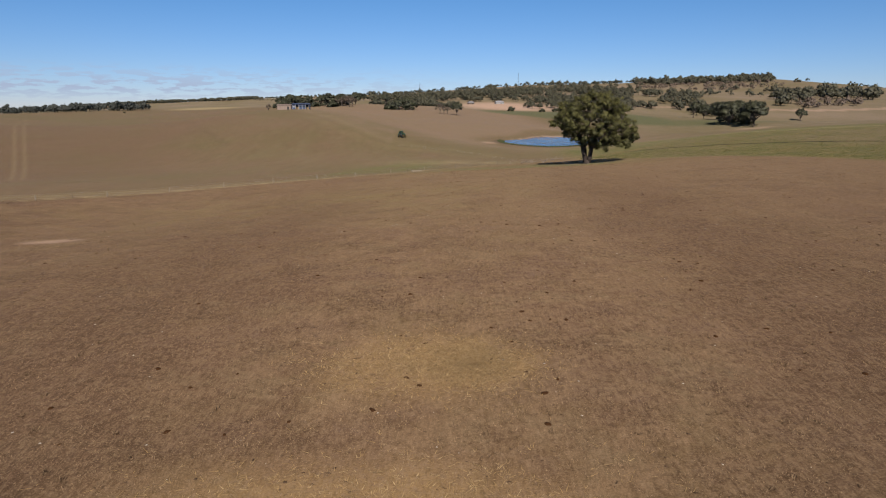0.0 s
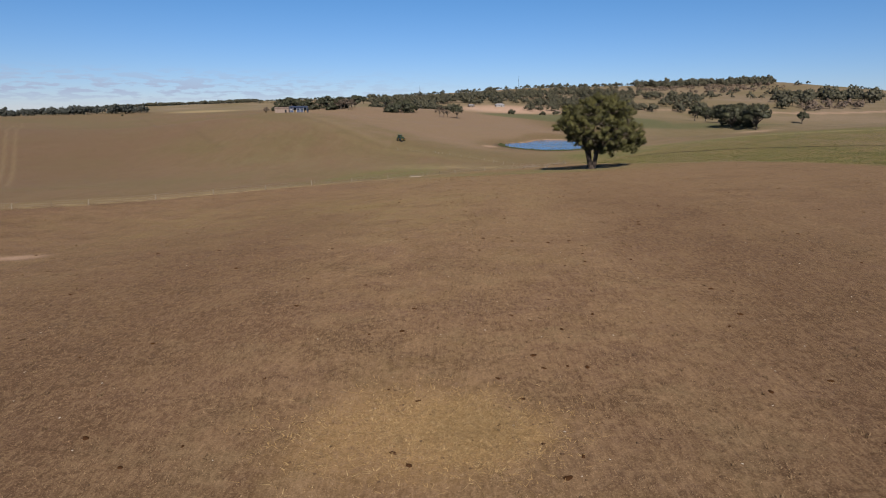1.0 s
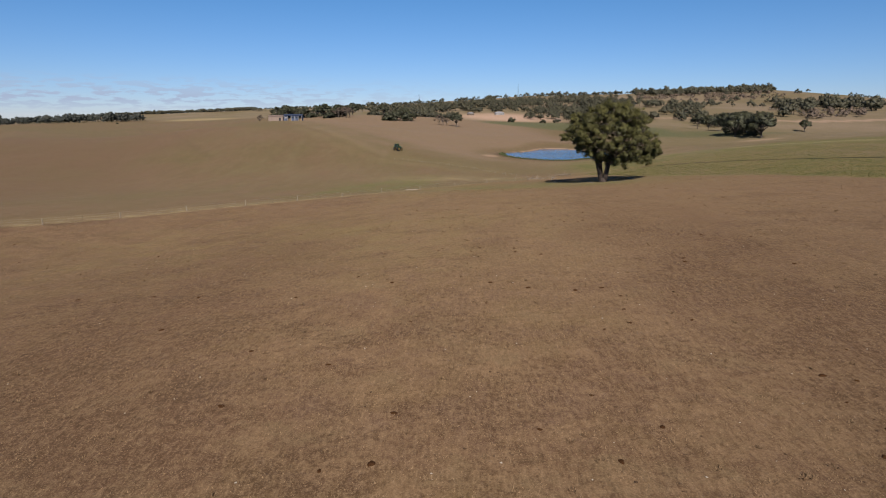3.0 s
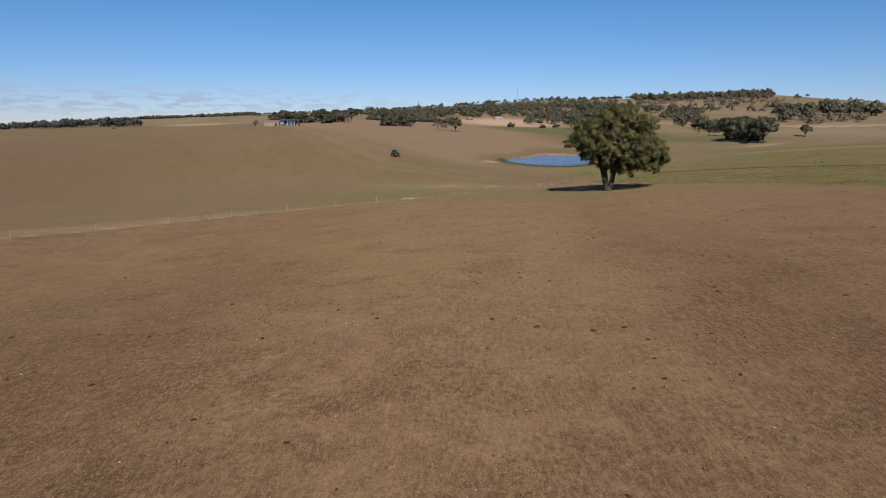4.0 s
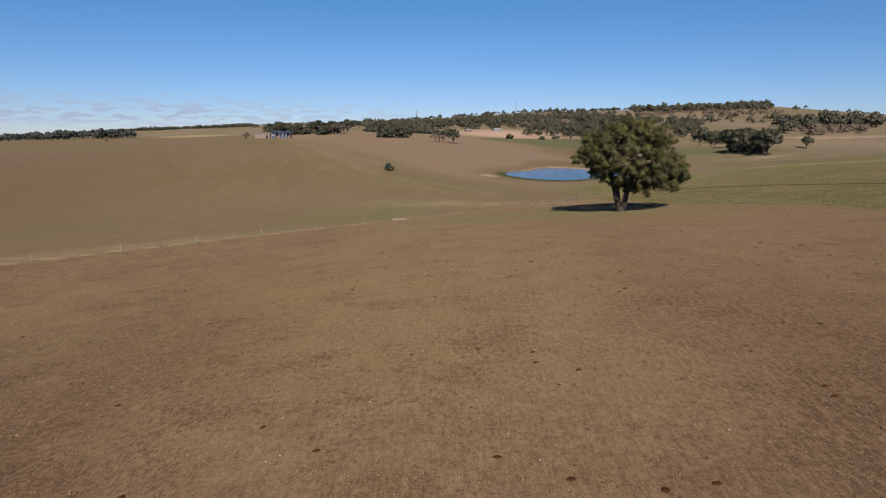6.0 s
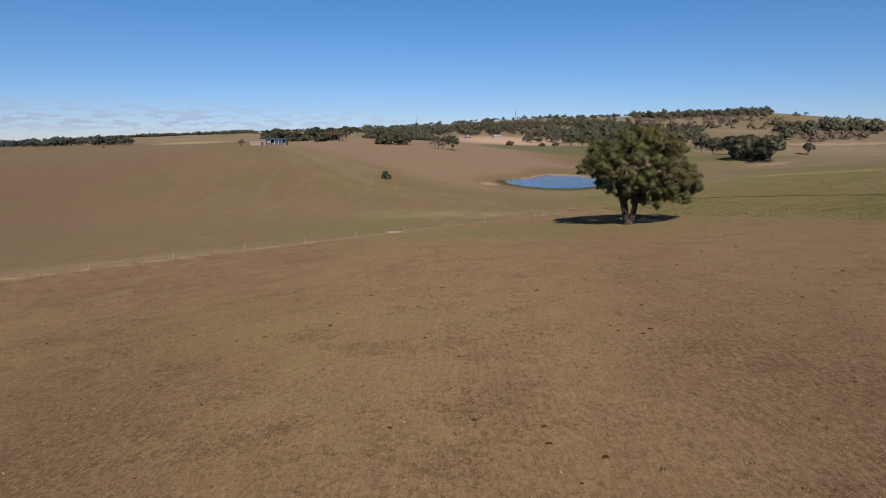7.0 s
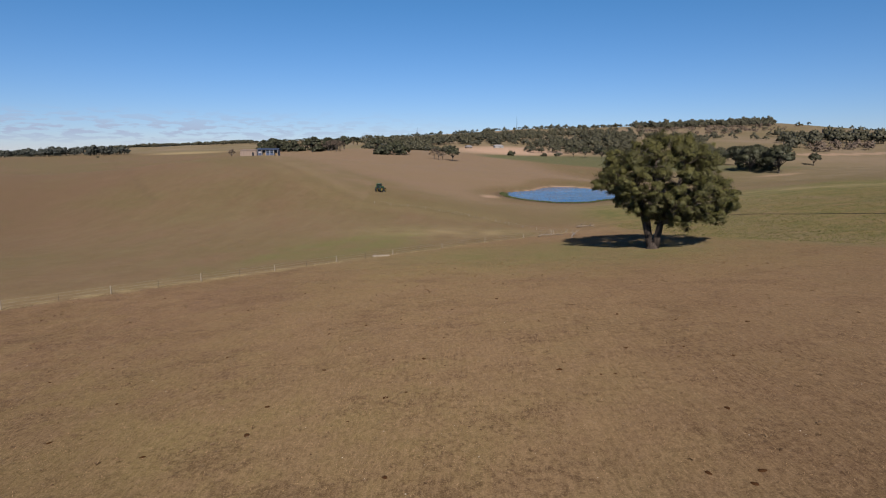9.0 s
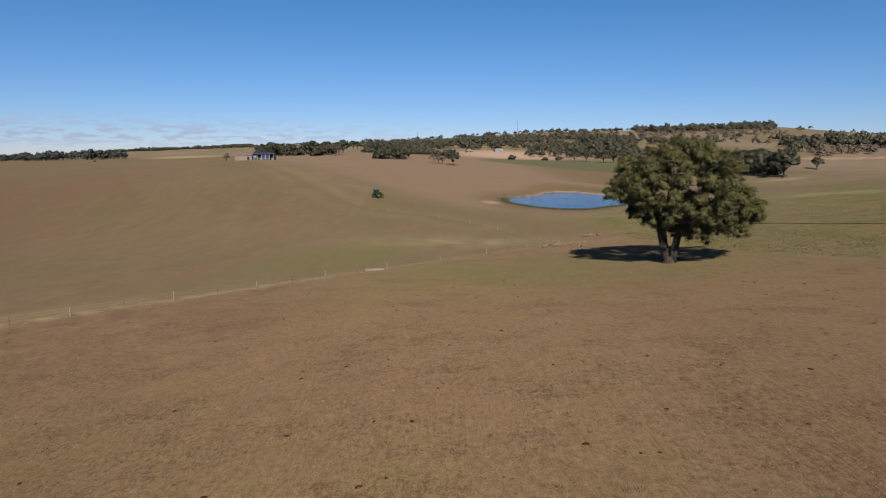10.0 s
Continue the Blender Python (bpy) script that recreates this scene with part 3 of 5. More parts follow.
def box(bm, size, m=None, bevel=0.0):
    m = m or Matrix()
    made = bmesh.ops.create_cube(bm, size=1.0, matrix=m @ Matrix.Diagonal((*size, 1)))
    if bevel:
        edges = list({e for v in made["verts"] for e in v.link_edges})
        bmesh.ops.bevel(bm, geom=edges, offset=bevel, segments=2, affect="EDGES", profile=0.7)
    return bm


def rod(bm, a, b, r0, r1=None, sides=8):
    a, b = Vector(a), Vector(b)
    turn = (b - a).to_track_quat("Z", "Y").to_matrix().to_4x4()
    bmesh.ops.create_cone(bm, cap_ends=True, segments=sides, radius1=r0, radius2=r0 if r1 is None else r1, depth=(b - a).length, matrix=Matrix.Translation((a + b) / 2) @ turn)
    return bm


def tube(bm, points, radii, sides=9, rough=0.0, rnd=random):
    """A tapered, slightly uneven tube through the points."""
    rings = []
    for k, (p, r) in enumerate(zip(points, radii)):
        p = Vector(p)
        ahead = (Vector(points[min(k + 1, len(points) - 1)]) - Vector(points[max(k - 1, 0)])).normalized()
        side = ahead.cross(Vector((0.31, 0.95, 0.1))).normalized()
        up = side.cross(ahead)
        ring = []
        for s in range(sides):
            a = 2 * math.pi * s / sides
            rr = r * (1 + rough * rnd.uniform(-1, 1))
            ring.append(bm.verts.new(p + side * math.cos(a) * rr + up * math.sin(a) * rr))
        rings.append(ring)
    for lower, upper in zip(rings, rings[1:]):
        for s in range(sides):
            f = bm.faces.new((lower[s], lower[(s + 1) % sides], upper[(s + 1) % sides], upper[s]))
            f.smooth = True
    bm.faces.new(rings[0][::-1])
    bm.faces.new(rings[-1])
    return bm


def bend(a, b, sag, steps, rnd, shake):
    a, b = Vector(a), Vector(b)
    out = []
    for k in range(steps + 1):
        t = k / steps
        p = a.lerp(b, t) + Vector((0, 0, sag * 4 * t * (1 - t)))
        if 0 < k < steps:
            p += Vector([rnd.uniform(-shake, shake) for _ in range(3)])
        out.append(p)
    return out


def leaf_cloud(centres, radii, per, size, r, flat=0.75, droop=0.25, heart=None, soft=False):
    """Leaves as small bent blades, set at random in clumps: corners and faces."""
    centres, radii = np.asarray(centres, float), np.asarray(radii, float)
    c = np.repeat(centres, per, 0)
    rad = np.repeat(radii, per)[:, None]
    n = len(c)
    d = r.normal(size=(n, 3))
    d /= np.linalg.norm(d, axis=1, keepdims=True)
    reach = np.abs(r.normal(0, 0.62, (n, 1))) if soft else r.uniform(0, 1, (n, 1)) ** 0.45
    p = c + d * rad * reach * [1, 1, flat]
    along = d * 0.5 + r.normal(size=(n, 3)) * 0.7 + [0, 0, -droop]
    along /= np.linalg.norm(along, axis=1, keepdims=True)
    out = np.cross(along, r.normal(size=(n, 3)))
    out /= np.linalg.norm(out, axis=1, keepdims=True)
    s = size * r.uniform(0.6, 1.4, (n, 1))
    w = s * r.uniform(0.35, 0.55, (n, 1))
    mid = p + along * s * 0.5 + np.cross(along, out) * s * 0.08
    verts = np.stack([p, mid + out * w, p + along * s, mid - out * w], 1).reshape(-1, 3)
    faces = np.arange(n * 4).reshape(-1, 4)
    swell = d * 0.75 + r.normal(size=(n, 3)) * 0.3
    if heart is not None:
        out = p - np.asarray(heart)
        swell = swell * 0.6 + out / np.linalg.norm(out, axis=1, keepdims=True)
    swell /= np.linalg.norm(swell, axis=1, keepdims=True)
    return verts, faces, np.repeat(swell, 4, 0)


BLOCK = np.array([(x, y, z) for x in (-1, 0, 1) for y in (-1, 0, 1) for z in (-1, 0, 1) if (x, y, z) != (0, 0, 0)], float)
BLOCK_AT = {tuple(int(q) for q in v): k for k, v in enumerate(BLOCK)}


def block_faces():
    """The 24 faces of a cube cut in half each way."""
    out = []
    for axis in range(3):
        for s in (-1, 1):
            for i in (-1, 0):
                for j in (-1, 0):
                    quad = []
                    for a, b in ((i, j), (i + 1, j), (i + 1, j + 1), (i, j + 1)):
                        p = [a, b]
                        p.insert(axis, s)
                        quad.append(BLOCK_AT[tuple(p)])
                    out.append(quad if s * (-1 if axis == 1 else 1) > 0 else quad[::-1])
    return np.array(out)


BLOCK_FACES = block_faces()
CORNERS = np.array([(x, y, z) for x in (-1, 1) for y in (-1, 1) for z in (-1, 1)], float)
CORNER_FACES = np.array([(0, 1, 3, 2), (4, 6, 7, 5), (0, 4, 5, 1), (2, 3, 7, 6), (0, 2, 6, 4), (1, 5, 7, 3)])


def leaf_lumps(centres, radii, r, flat=0.8, heart=(0, 0, 0), coarse=False):
    """The thick inside of each clump of leaves, uneven all round: corners, faces and bulge."""
    corners, sides = (CORNERS, CORNER_FACES) if coarse else (BLOCK, BLOCK_FACES)
    ball = corners / np.linalg.norm(corners, axis=1, keepdims=True)
    vs, fs, ns = [], [], []
    for k, (c, q) in enumerate(zip(np.asarray(centres, float), radii)):
        v = ball * q * r.uniform(0.55, 1.2, (len(ball), 1)) * [1, 1, flat] + c
        out = v - np.asarray(heart)
        n = ball * 0.7 + 0.7 * out / np.linalg.norm(out, axis=1, keepdims=True)
        vs.append(v)
        ns.append(n / np.linalg.norm(n, axis=1, keepdims=True))
        fs.append(sides + len(ball) * k)
    return np.concatenate(vs), np.concatenate(fs), np.concatenate(ns)


def joined(*sets):
    """Several sets of corners, faces and bulges as one."""
    vs, fs, ns, k = [], [], [], 0
    for v, f, n in sets:
        vs.append(v)
        fs.append(f + k)
        ns.append(n)
        k += len(v)
    return np.concatenate(vs), np.concatenate(fs), np.concatenate(ns)


def swollen(me, swell):
    """Keeps with each leaf the way its clump bulges there, by which it is shaded."""
    me.attributes.new("swell", "FLOAT_VECTOR", "POINT").data.foreach_set("vector", np.asarray(swell, np.float32).ravel())
    return me


# ---- the shade tree ----
# outline of the crown from foot to top: height, left reach, right reach
CROWN = [(4.4, 1.5, 9.4), (5.5, -2.0, 11.4), (6.5, -4.6, 12.3), (8.0, -6.2, 12.7), (9.5, -9.3, 12.9), (11.0, -10.9, 12.0), (12.5, -9.9, 10.0), (14.0, -8.7, 9.7), (16.0, -5.2, 8.2), (17.5, -1.6, 6.2), (18.5, 0.9, 4.6)]


def build_shade_tree():
    rnd, r = random.Random(5), np.random.RandomState(5)
    base = at(37.2, 155.6, -0.15)
    tree = thing("shade_tree", Matrix.Translation(base), "large spreading dark olive gum tree with forked trunks", "tree")
    bm = bmesh.new()
    tube(bm, [(0, 0, -0.5), (0.0, 0, 0.1), (0.0, 0, 0.7), (0.0, 0, 1.2)], [1.25, 1.0, 0.86, 0.7], 14, 0.08, rnd)
    part("trunk_base", bm, M_BARK, tree)
    stems = [
        [(-0.35, 0.1, 0.4), (-0.85, 0.2, 2.2), (-1.4, 0.3, 4.4), (-2.0, 0.2, 7.0), (-2.9, 0.0, 9.4), (-3.6, -0.3, 12.4)],
        [(0.3, -0.2, 0.4), (0.55, -0.3, 2.2), (0.85, -0.5, 4.2), (1.5, -0.8, 6.6), (2.9, -1.2, 9.5), (3.9, -1.0, 13.5)],
        [(-0.1, 0.5, 0.4), (-0.35, 1.0, 2.4), (-0.4, 1.7, 4.6), (0.2, 2.8, 7.2), (0.9, 3.6, 10.5), (1.2, 3.8, 14.0)],
        [(1.0, -0.6, 4.8), (2.6, -1.0, 6.6), (4.8, -1.4, 8.2), (6.6, -1.5, 9.6), (8.0, -1.4, 10.6)],
    ]
    widths = [[0.6, 0.5, 0.44, 0.38, 0.28, 0.15], [0.68, 0.56, 0.5, 0.44, 0.3, 0.16], [0.55, 0.44, 0.38, 0.32, 0.24, 0.14], [0.3, 0.28, 0.24, 0.18, 0.1]]
    for pts, w in zip(stems, widths):
        bm = bmesh.new()
        tube(bm, pts, w, 11, 0.06, rnd)
        part("trunk", bm, M_BARK, tree)
    joints = [Vector(p) for pts in stems for p in pts[2:]]
    heights, lefts, rights = (np.array(c) for c in zip(*CROWN))
    # clumps of leaves: most of them out on the dome, some within, the room about the trunks left open
    clumps = [(Vector((-5.0, -2.2, 7.0)), 1.4), (Vector((-6.2, -1.4, 7.7)), 1.0), (Vector((-9.4, -1.0, 10.3)), 1.0), (Vector((-3.6, -3.0, 6.5)), 0.8), (Vector((11.2, -0.5, 9.2)), 1.1)]
    clumps += [(Vector(p), b) for p, b in (((9.2, -2.5, 5.7), 1.5), ((7.0, -4.2, 5.4), 1.3), ((11.0, 0.0, 6.4), 1.5), ((11.4, -1.6, 7.4), 1.3), ((5.4, -4.6, 6.0), 1.3), ((3.2, -5.0, 6.3), 1.2), ((8.5, 2.6, 5.9), 1.5), ((9.8, -1.0, 5.0), 0.9))]
    while len(clumps) < 160:
        size = rnd.uniform(1.0, 1.95)
        z = 4.8 + 13.1 * rnd.random() ** 1.12
        lo, hi = np.interp(z, heights, lefts), np.interp(z, heights, rights)
        reach = (hi - lo) / 2
        size = min(size, reach * 0.6)
        a, q = rnd.uniform(0, 2 * math.pi), rnd.uniform(0.3, 1.0) ** 0.45
        x = (lo + hi) / 2 + q * (reach - size * 0.85) * math.cos(a)
        y = 0.9 * q * (max(reach, 6.5 if z < 15 else 0.0) - size * 0.85) * math.sin(a)
        p = Vector((x, y, min(z, 18.4 - size * 0.75)))
        if (z < 7.5 and q < 0.72 and x < 4) or any((p - c).length < 0.62 * (size + b) for c, b in clumps):
            if rnd.random() > 0.02:
                continue
        clumps.append((p, size))
    centres, radii, hearts = [], [], []
    for c, size in clumps:
        start = min(joints, key=lambda j: (j - c).length + (6.0 if j.z > c.z else 0.0))
        bm = bmesh.new()
        n = (c - start).length
        tube(bm, bend(start, c, 0.08 * n, 5, rnd, 0.05 * n), [0.05 + 0.018 * n, 0.045 + 0.015 * n, 0.04 + 0.012 * n, 0.07, 0.05, 0.025], 6, 0.08, rnd)
        part("limb", bm, M_LIMB, tree)
        for _ in range(11):
            d = Vector((rnd.gauss(0, 1), rnd.gauss(0, 1), rnd.gauss(0.1, 0.8))).normalized()
            centres.append(c + d * size * rnd.uniform(0.35, 0.95) * (1.25 if rnd.random() < 0.12 else 1.0))
            radii.append(size * rnd.uniform(0.26, 0.5))
            hearts.append(c - Vector((0, 0, 0.35 * size)))
    verts, faces, swell = leaf_cloud(centres, radii, 185, 0.15, r, 0.85, 0.7, np.repeat(np.array(hearts), 185, 0), True)
    crown = new("crown", swollen(mesh_from("crown", verts, faces, M_LEAF), swell))
    crown.parent = tree
    tagged(crown, "dense olive-green leaves in uneven clumps")
    return tree


build_shade_tree()


# ---- fences ----
def post_model(name, kind):
    bm = bmesh.new()
    if kind == "wood":
        tube(bm, [(0, 0, -0.4), (0, 0, 0.2), (0.01, 0, 0.8), (0.02, 0.01, 1.25), (0.02, 0.01, 1.3)], [0.085, 0.085, 0.08, 0.075, 0.055], 8, 0.04, random.Random(1))
    else:
        box(bm, (0.035, 0.01, 1.4), pose(0, 0, 0.35))
        box(bm, (0.01, 0.03, 1.4), pose(0, 0.02, 0.35))
    me = bpy.data.meshes.new(name)
    bm.to_mesh(me)
    bm.free()
    me.materials.append(M_POST if kind == "wood" else M_DARK_POST)
    return me


WOOD_POST, STEEL_POST = post_model("post", "wood"), post_model("picket", "steel")


def build_fence(line, spacing, label, wires, seed, pickets=2, first=0.0):
    rnd = random.Random(seed)
    fence = thing("wire_fence", Matrix(), label, "fence", "farm fences")
    spots, carry = [], first
    for a, b in zip(line, line[1:]):
        n = math.dist(a, b)
        while carry < n:
            spots.append((a[0] + (b[0] - a[0]) * carry / n, a[1] + (b[1] - a[1]) * carry / n))
            carry += spacing / (pickets + 1)
        carry -= n
    for k, (x, y) in enumerate(spots):
        wood = k % (pickets + 1) == 0
        ob = new("post" if wood else "picket", WOOD_POST if wood else STEEL_POST)
        ob.parent = fence
        ob.matrix_world = Matrix.Translation(at(x, y)) @ pose(0, 0, 0, rnd.uniform(-3, 3), rnd.uniform(-3, 3), rnd.uniform(0, 90))
        if wood:
            ob.scale = (1.0, 1.0, rnd.uniform(0.72, 0.9)) if pickets else (0.9, 0.9, rnd.uniform(0.5, 0.8))
    for h in wires:
        bm = bmesh.new()
        tube(bm, [at(x, y, h) for x, y in spots], [0.006] * len(spots), 3)
        part("wire", bm, M_WIRE, fence)
    return fence


build_fence(FENCE, 11.4, "weathered post and wire fence along the green hollow", (0.35, 0.7, 1.05), 7, 1, 128.6 % 11.4)
build_fence([(33, 201), (25, 219), (15, 237.7), (-1, 254.7), (-23, 265.5)], 6.5, "old pale post and wire fence across the flat", (0.4, 0.8), 8, 0)


# ---- water trough and fallen wood ----
def build_trough():
    x, y = -7.2, 165.8
    trough = thing("water_trough", Matrix.Translation(at(x, y, -0.1)) @ pose(0, 0, 0, 0, 0, 12), "long pale concrete water trough beside the fence", "trough")
    bm = bmesh.new()
    box(bm, (3.0, 0.75, 0.14), pose(0, 0, 0.05), 0.02)
    for s in (-1, 1):
        box(bm, (3.0, 0.1, 0.26), pose(0, s * 0.33, 0.2), 0.02)
        box(bm, (0.1, 0.56, 0.26), pose(s * 1.45, 0, 0.2), 0.02)
    part("basin", bm, M_CONCRETE, trough)
    bm = bmesh.new()
    box(bm, (2.78, 0.54, 0.02), pose(0, 0, 0.18))
    part("water_surface", bm, M_WATER, trough, "dark water in the trough")
    bm = bmesh.new()
    box(bm, (0.42, 0.56, 0.06), pose(-1.1, 0, 0.36), 0.01)
    part("float_cover", bm, M_CONCRETE, trough)


build_trough()


def build_fallen_branch(x, y, turn, length, seed):
    rnd = random.Random(seed)
    ob = thing("fallen_branch", Matrix.Translation(at(x, y)) @ pose(0, 0, 0, 0, 0, turn), "bleached dead branch lying on the grass", "branch", "fallen branches")
    bm = bmesh.new()
    tube(bm, bend((-length / 2, 0, 0.12), (length / 2, 0, 0.25), 0.35, 6, rnd, 0.2), [0.17, 0.16, 0.14, 0.12, 0.1, 0.07, 0.04], 7, 0.1, rnd)
    part("stem", bm, M_DEADWOOD, ob)
    for k in range(5):
        s = rnd.uniform(-0.3, 0.45) * length
        bm = bmesh.new()
        tube(bm, bend((s, 0, 0.35), (s + rnd.uniform(0.2, 1.4), rnd.uniform(-1.4, 1.4), rnd.uniform(0.5, 1.7)), 0.1, 4, rnd, 0.12), [0.08, 0.07, 0.05, 0.035, 0.02], 6, 0.1, rnd)
        part("twig", bm, M_DEADWOOD, ob)


build_fallen_branch(27.5, 191.5, 20, 6.0, 1)
build_fallen_branch(31.5, 187.0, 70, 4.5, 2)
build_fallen_branch(40.5, 214.0, -12, 4.5, 3)


def build_pipe():
    line = [(64, 212), (71, 196), (75.9, 180), (84.5, 164), (100, 147), (122, 122)]
    spots = []
    for a, b in zip(line, line[1:]):
        n = int(math.dist(a, b) / 2)
        spots += [(a[0] + (b[0] - a[0]) * k / n, a[1] + (b[1] - a[1]) * k / n) for k in range(n)]
    bm = bmesh.new()
    rnd = random.Random(4)
    tube(bm, [at(x + rnd.uniform(-0.15, 0.15), y, 0.06) for x, y in spots], [0.055] * len(spots), 6)
    me = bpy.data.meshes.new("water_pipe")
    bm.to_mesh(me)
    bm.free()
    me.materials.append(M_TYRE)
    tagged(new("water_pipe", me), "long black poly water pipe laid across the crop", "pipe")


build_pipe()


# ---- tractor ----
def build_tractor():
    x, y = -19.3, 284.2
    tractor = thing("tractor", Matrix.Translation(at(x, y)) @ pose(0, 0, 0, 0, 0, 64), "green farm tractor with yellow wheels parked on the field", "tractor")
    bm = bmesh.new()
    box(bm, (2.1, 0.85, 0.85), pose(1.15, 0, 1.5), 0.12)
    box(bm, (0.5, 0.75, 0.6), pose(2.25, 0, 1.4), 0.1)
    part("bonnet", bm, M_TRACTOR, tractor)
    bm = bmesh.new()
    box(bm, (3.4, 0.6, 0.5), pose(0.6, 0, 0.95), 0.06)
    rod(bm, (-0.75, -0.85, 0.95), (-0.75, 0.85, 0.95), 0.16, sides=10)
    rod(bm, (1.9, -0.8, 0.7), (1.9, 0.8, 0.7), 0.1, sides=8)
    part("chassis", bm, M_BLACK, tractor)
    bm = bmesh.new()
    box(bm, (1.45, 1.4, 1.35), pose(-0.6, 0, 2.15), 0.06)
    cab = part("cab", bm, M_GLASS, tractor, "dark glazed cab")
    for sx in (-1.33, 0.13):
        for sy in (-0.7, 0.7):
            part("cab_pillar", rod(bmesh.new(), (sx, sy, 1.45), (sx * 0.94 - 0.03, sy, 2.85), 0.05, sides=6), M_TRACTOR, cab)
    bm = bmesh.new()
    box(bm, (1.75, 1.6, 0.2), pose(-0.6, 0, 2.92), 0.07)
    part("roof", bm, M_TRACTOR, cab)
    bm = bmesh.new()
    rod(bm, (0.9, 0.3, 1.9), (0.9, 0.3, 2.9), 0.05, sides=8)
    part("exhaust_pipe", bm, M_BLACK, tractor)
    for sx, r, w, gap in ((-0.75, 0.92, 0.55, 0.95), (1.9, 0.66, 0.42, 0.9)):
        for side in (-1, 1):
            bm = bmesh.new()
            n = 26
            prof = [(r * 0.6, -w / 2), (r * 0.92, -w / 2), (r, -w * 0.35), (r, w * 0.35), (r * 0.92, w / 2), (r * 0.6, w / 2)]
            rings = [[bm.verts.new((sx + q * math.cos(6.2832 * k / n), side * gap + o, r + q * math.sin(6.2832 * k / n))) for q, o in prof] for k in range(n)]
            for k in range(n):
                for m in range(6):
                    bm.faces.new((rings[k][m], rings[(k + 1) % n][m], rings[(k + 1) % n][(m + 1) % 6], rings[k][(m + 1) % 6]))
            bmesh.ops.recalc_face_normals(bm, faces=bm.faces)
            for k in range(n):
                a = 6.2832 * k / n
                box(bm, (0.06, w * 0.9, 0.09), Matrix.Translation((sx + r * math.cos(a), side * gap, r + r * math.sin(a))) @ Matrix.Rotation(-a, 4, "Y"))
            wheel = part("wheel", bm, M_TYRE, tractor, "black lugged tyre")
            bm = bmesh.new()
            rod(bm, (sx, side * gap - w * 0.36, r), (sx, side * gap + w * 0.36, r), r * 0.62, sides=20)
            rod(bm, (sx, side * gap - w * 0.5, r), (sx, side * gap + w * 0.5, r), r * 0.2, sides=12)
            part("rim", bm, M_YELLOW, wheel, "yellow wheel rim")
    for side in (-1, 1):
        bm = bmesh.new()
        tube(bm, [(-0.75 + 1.08 * math.cos(a), side * 0.95, 0.92 + 1.08 * math.sin(a)) for a in (0.35, 0.8, 1.2, 1.6, 2.0, 2.5)], [0.12] * 6, 6)
        part("mudguard", bm, M_TRACTOR, tractor)


build_tractor()


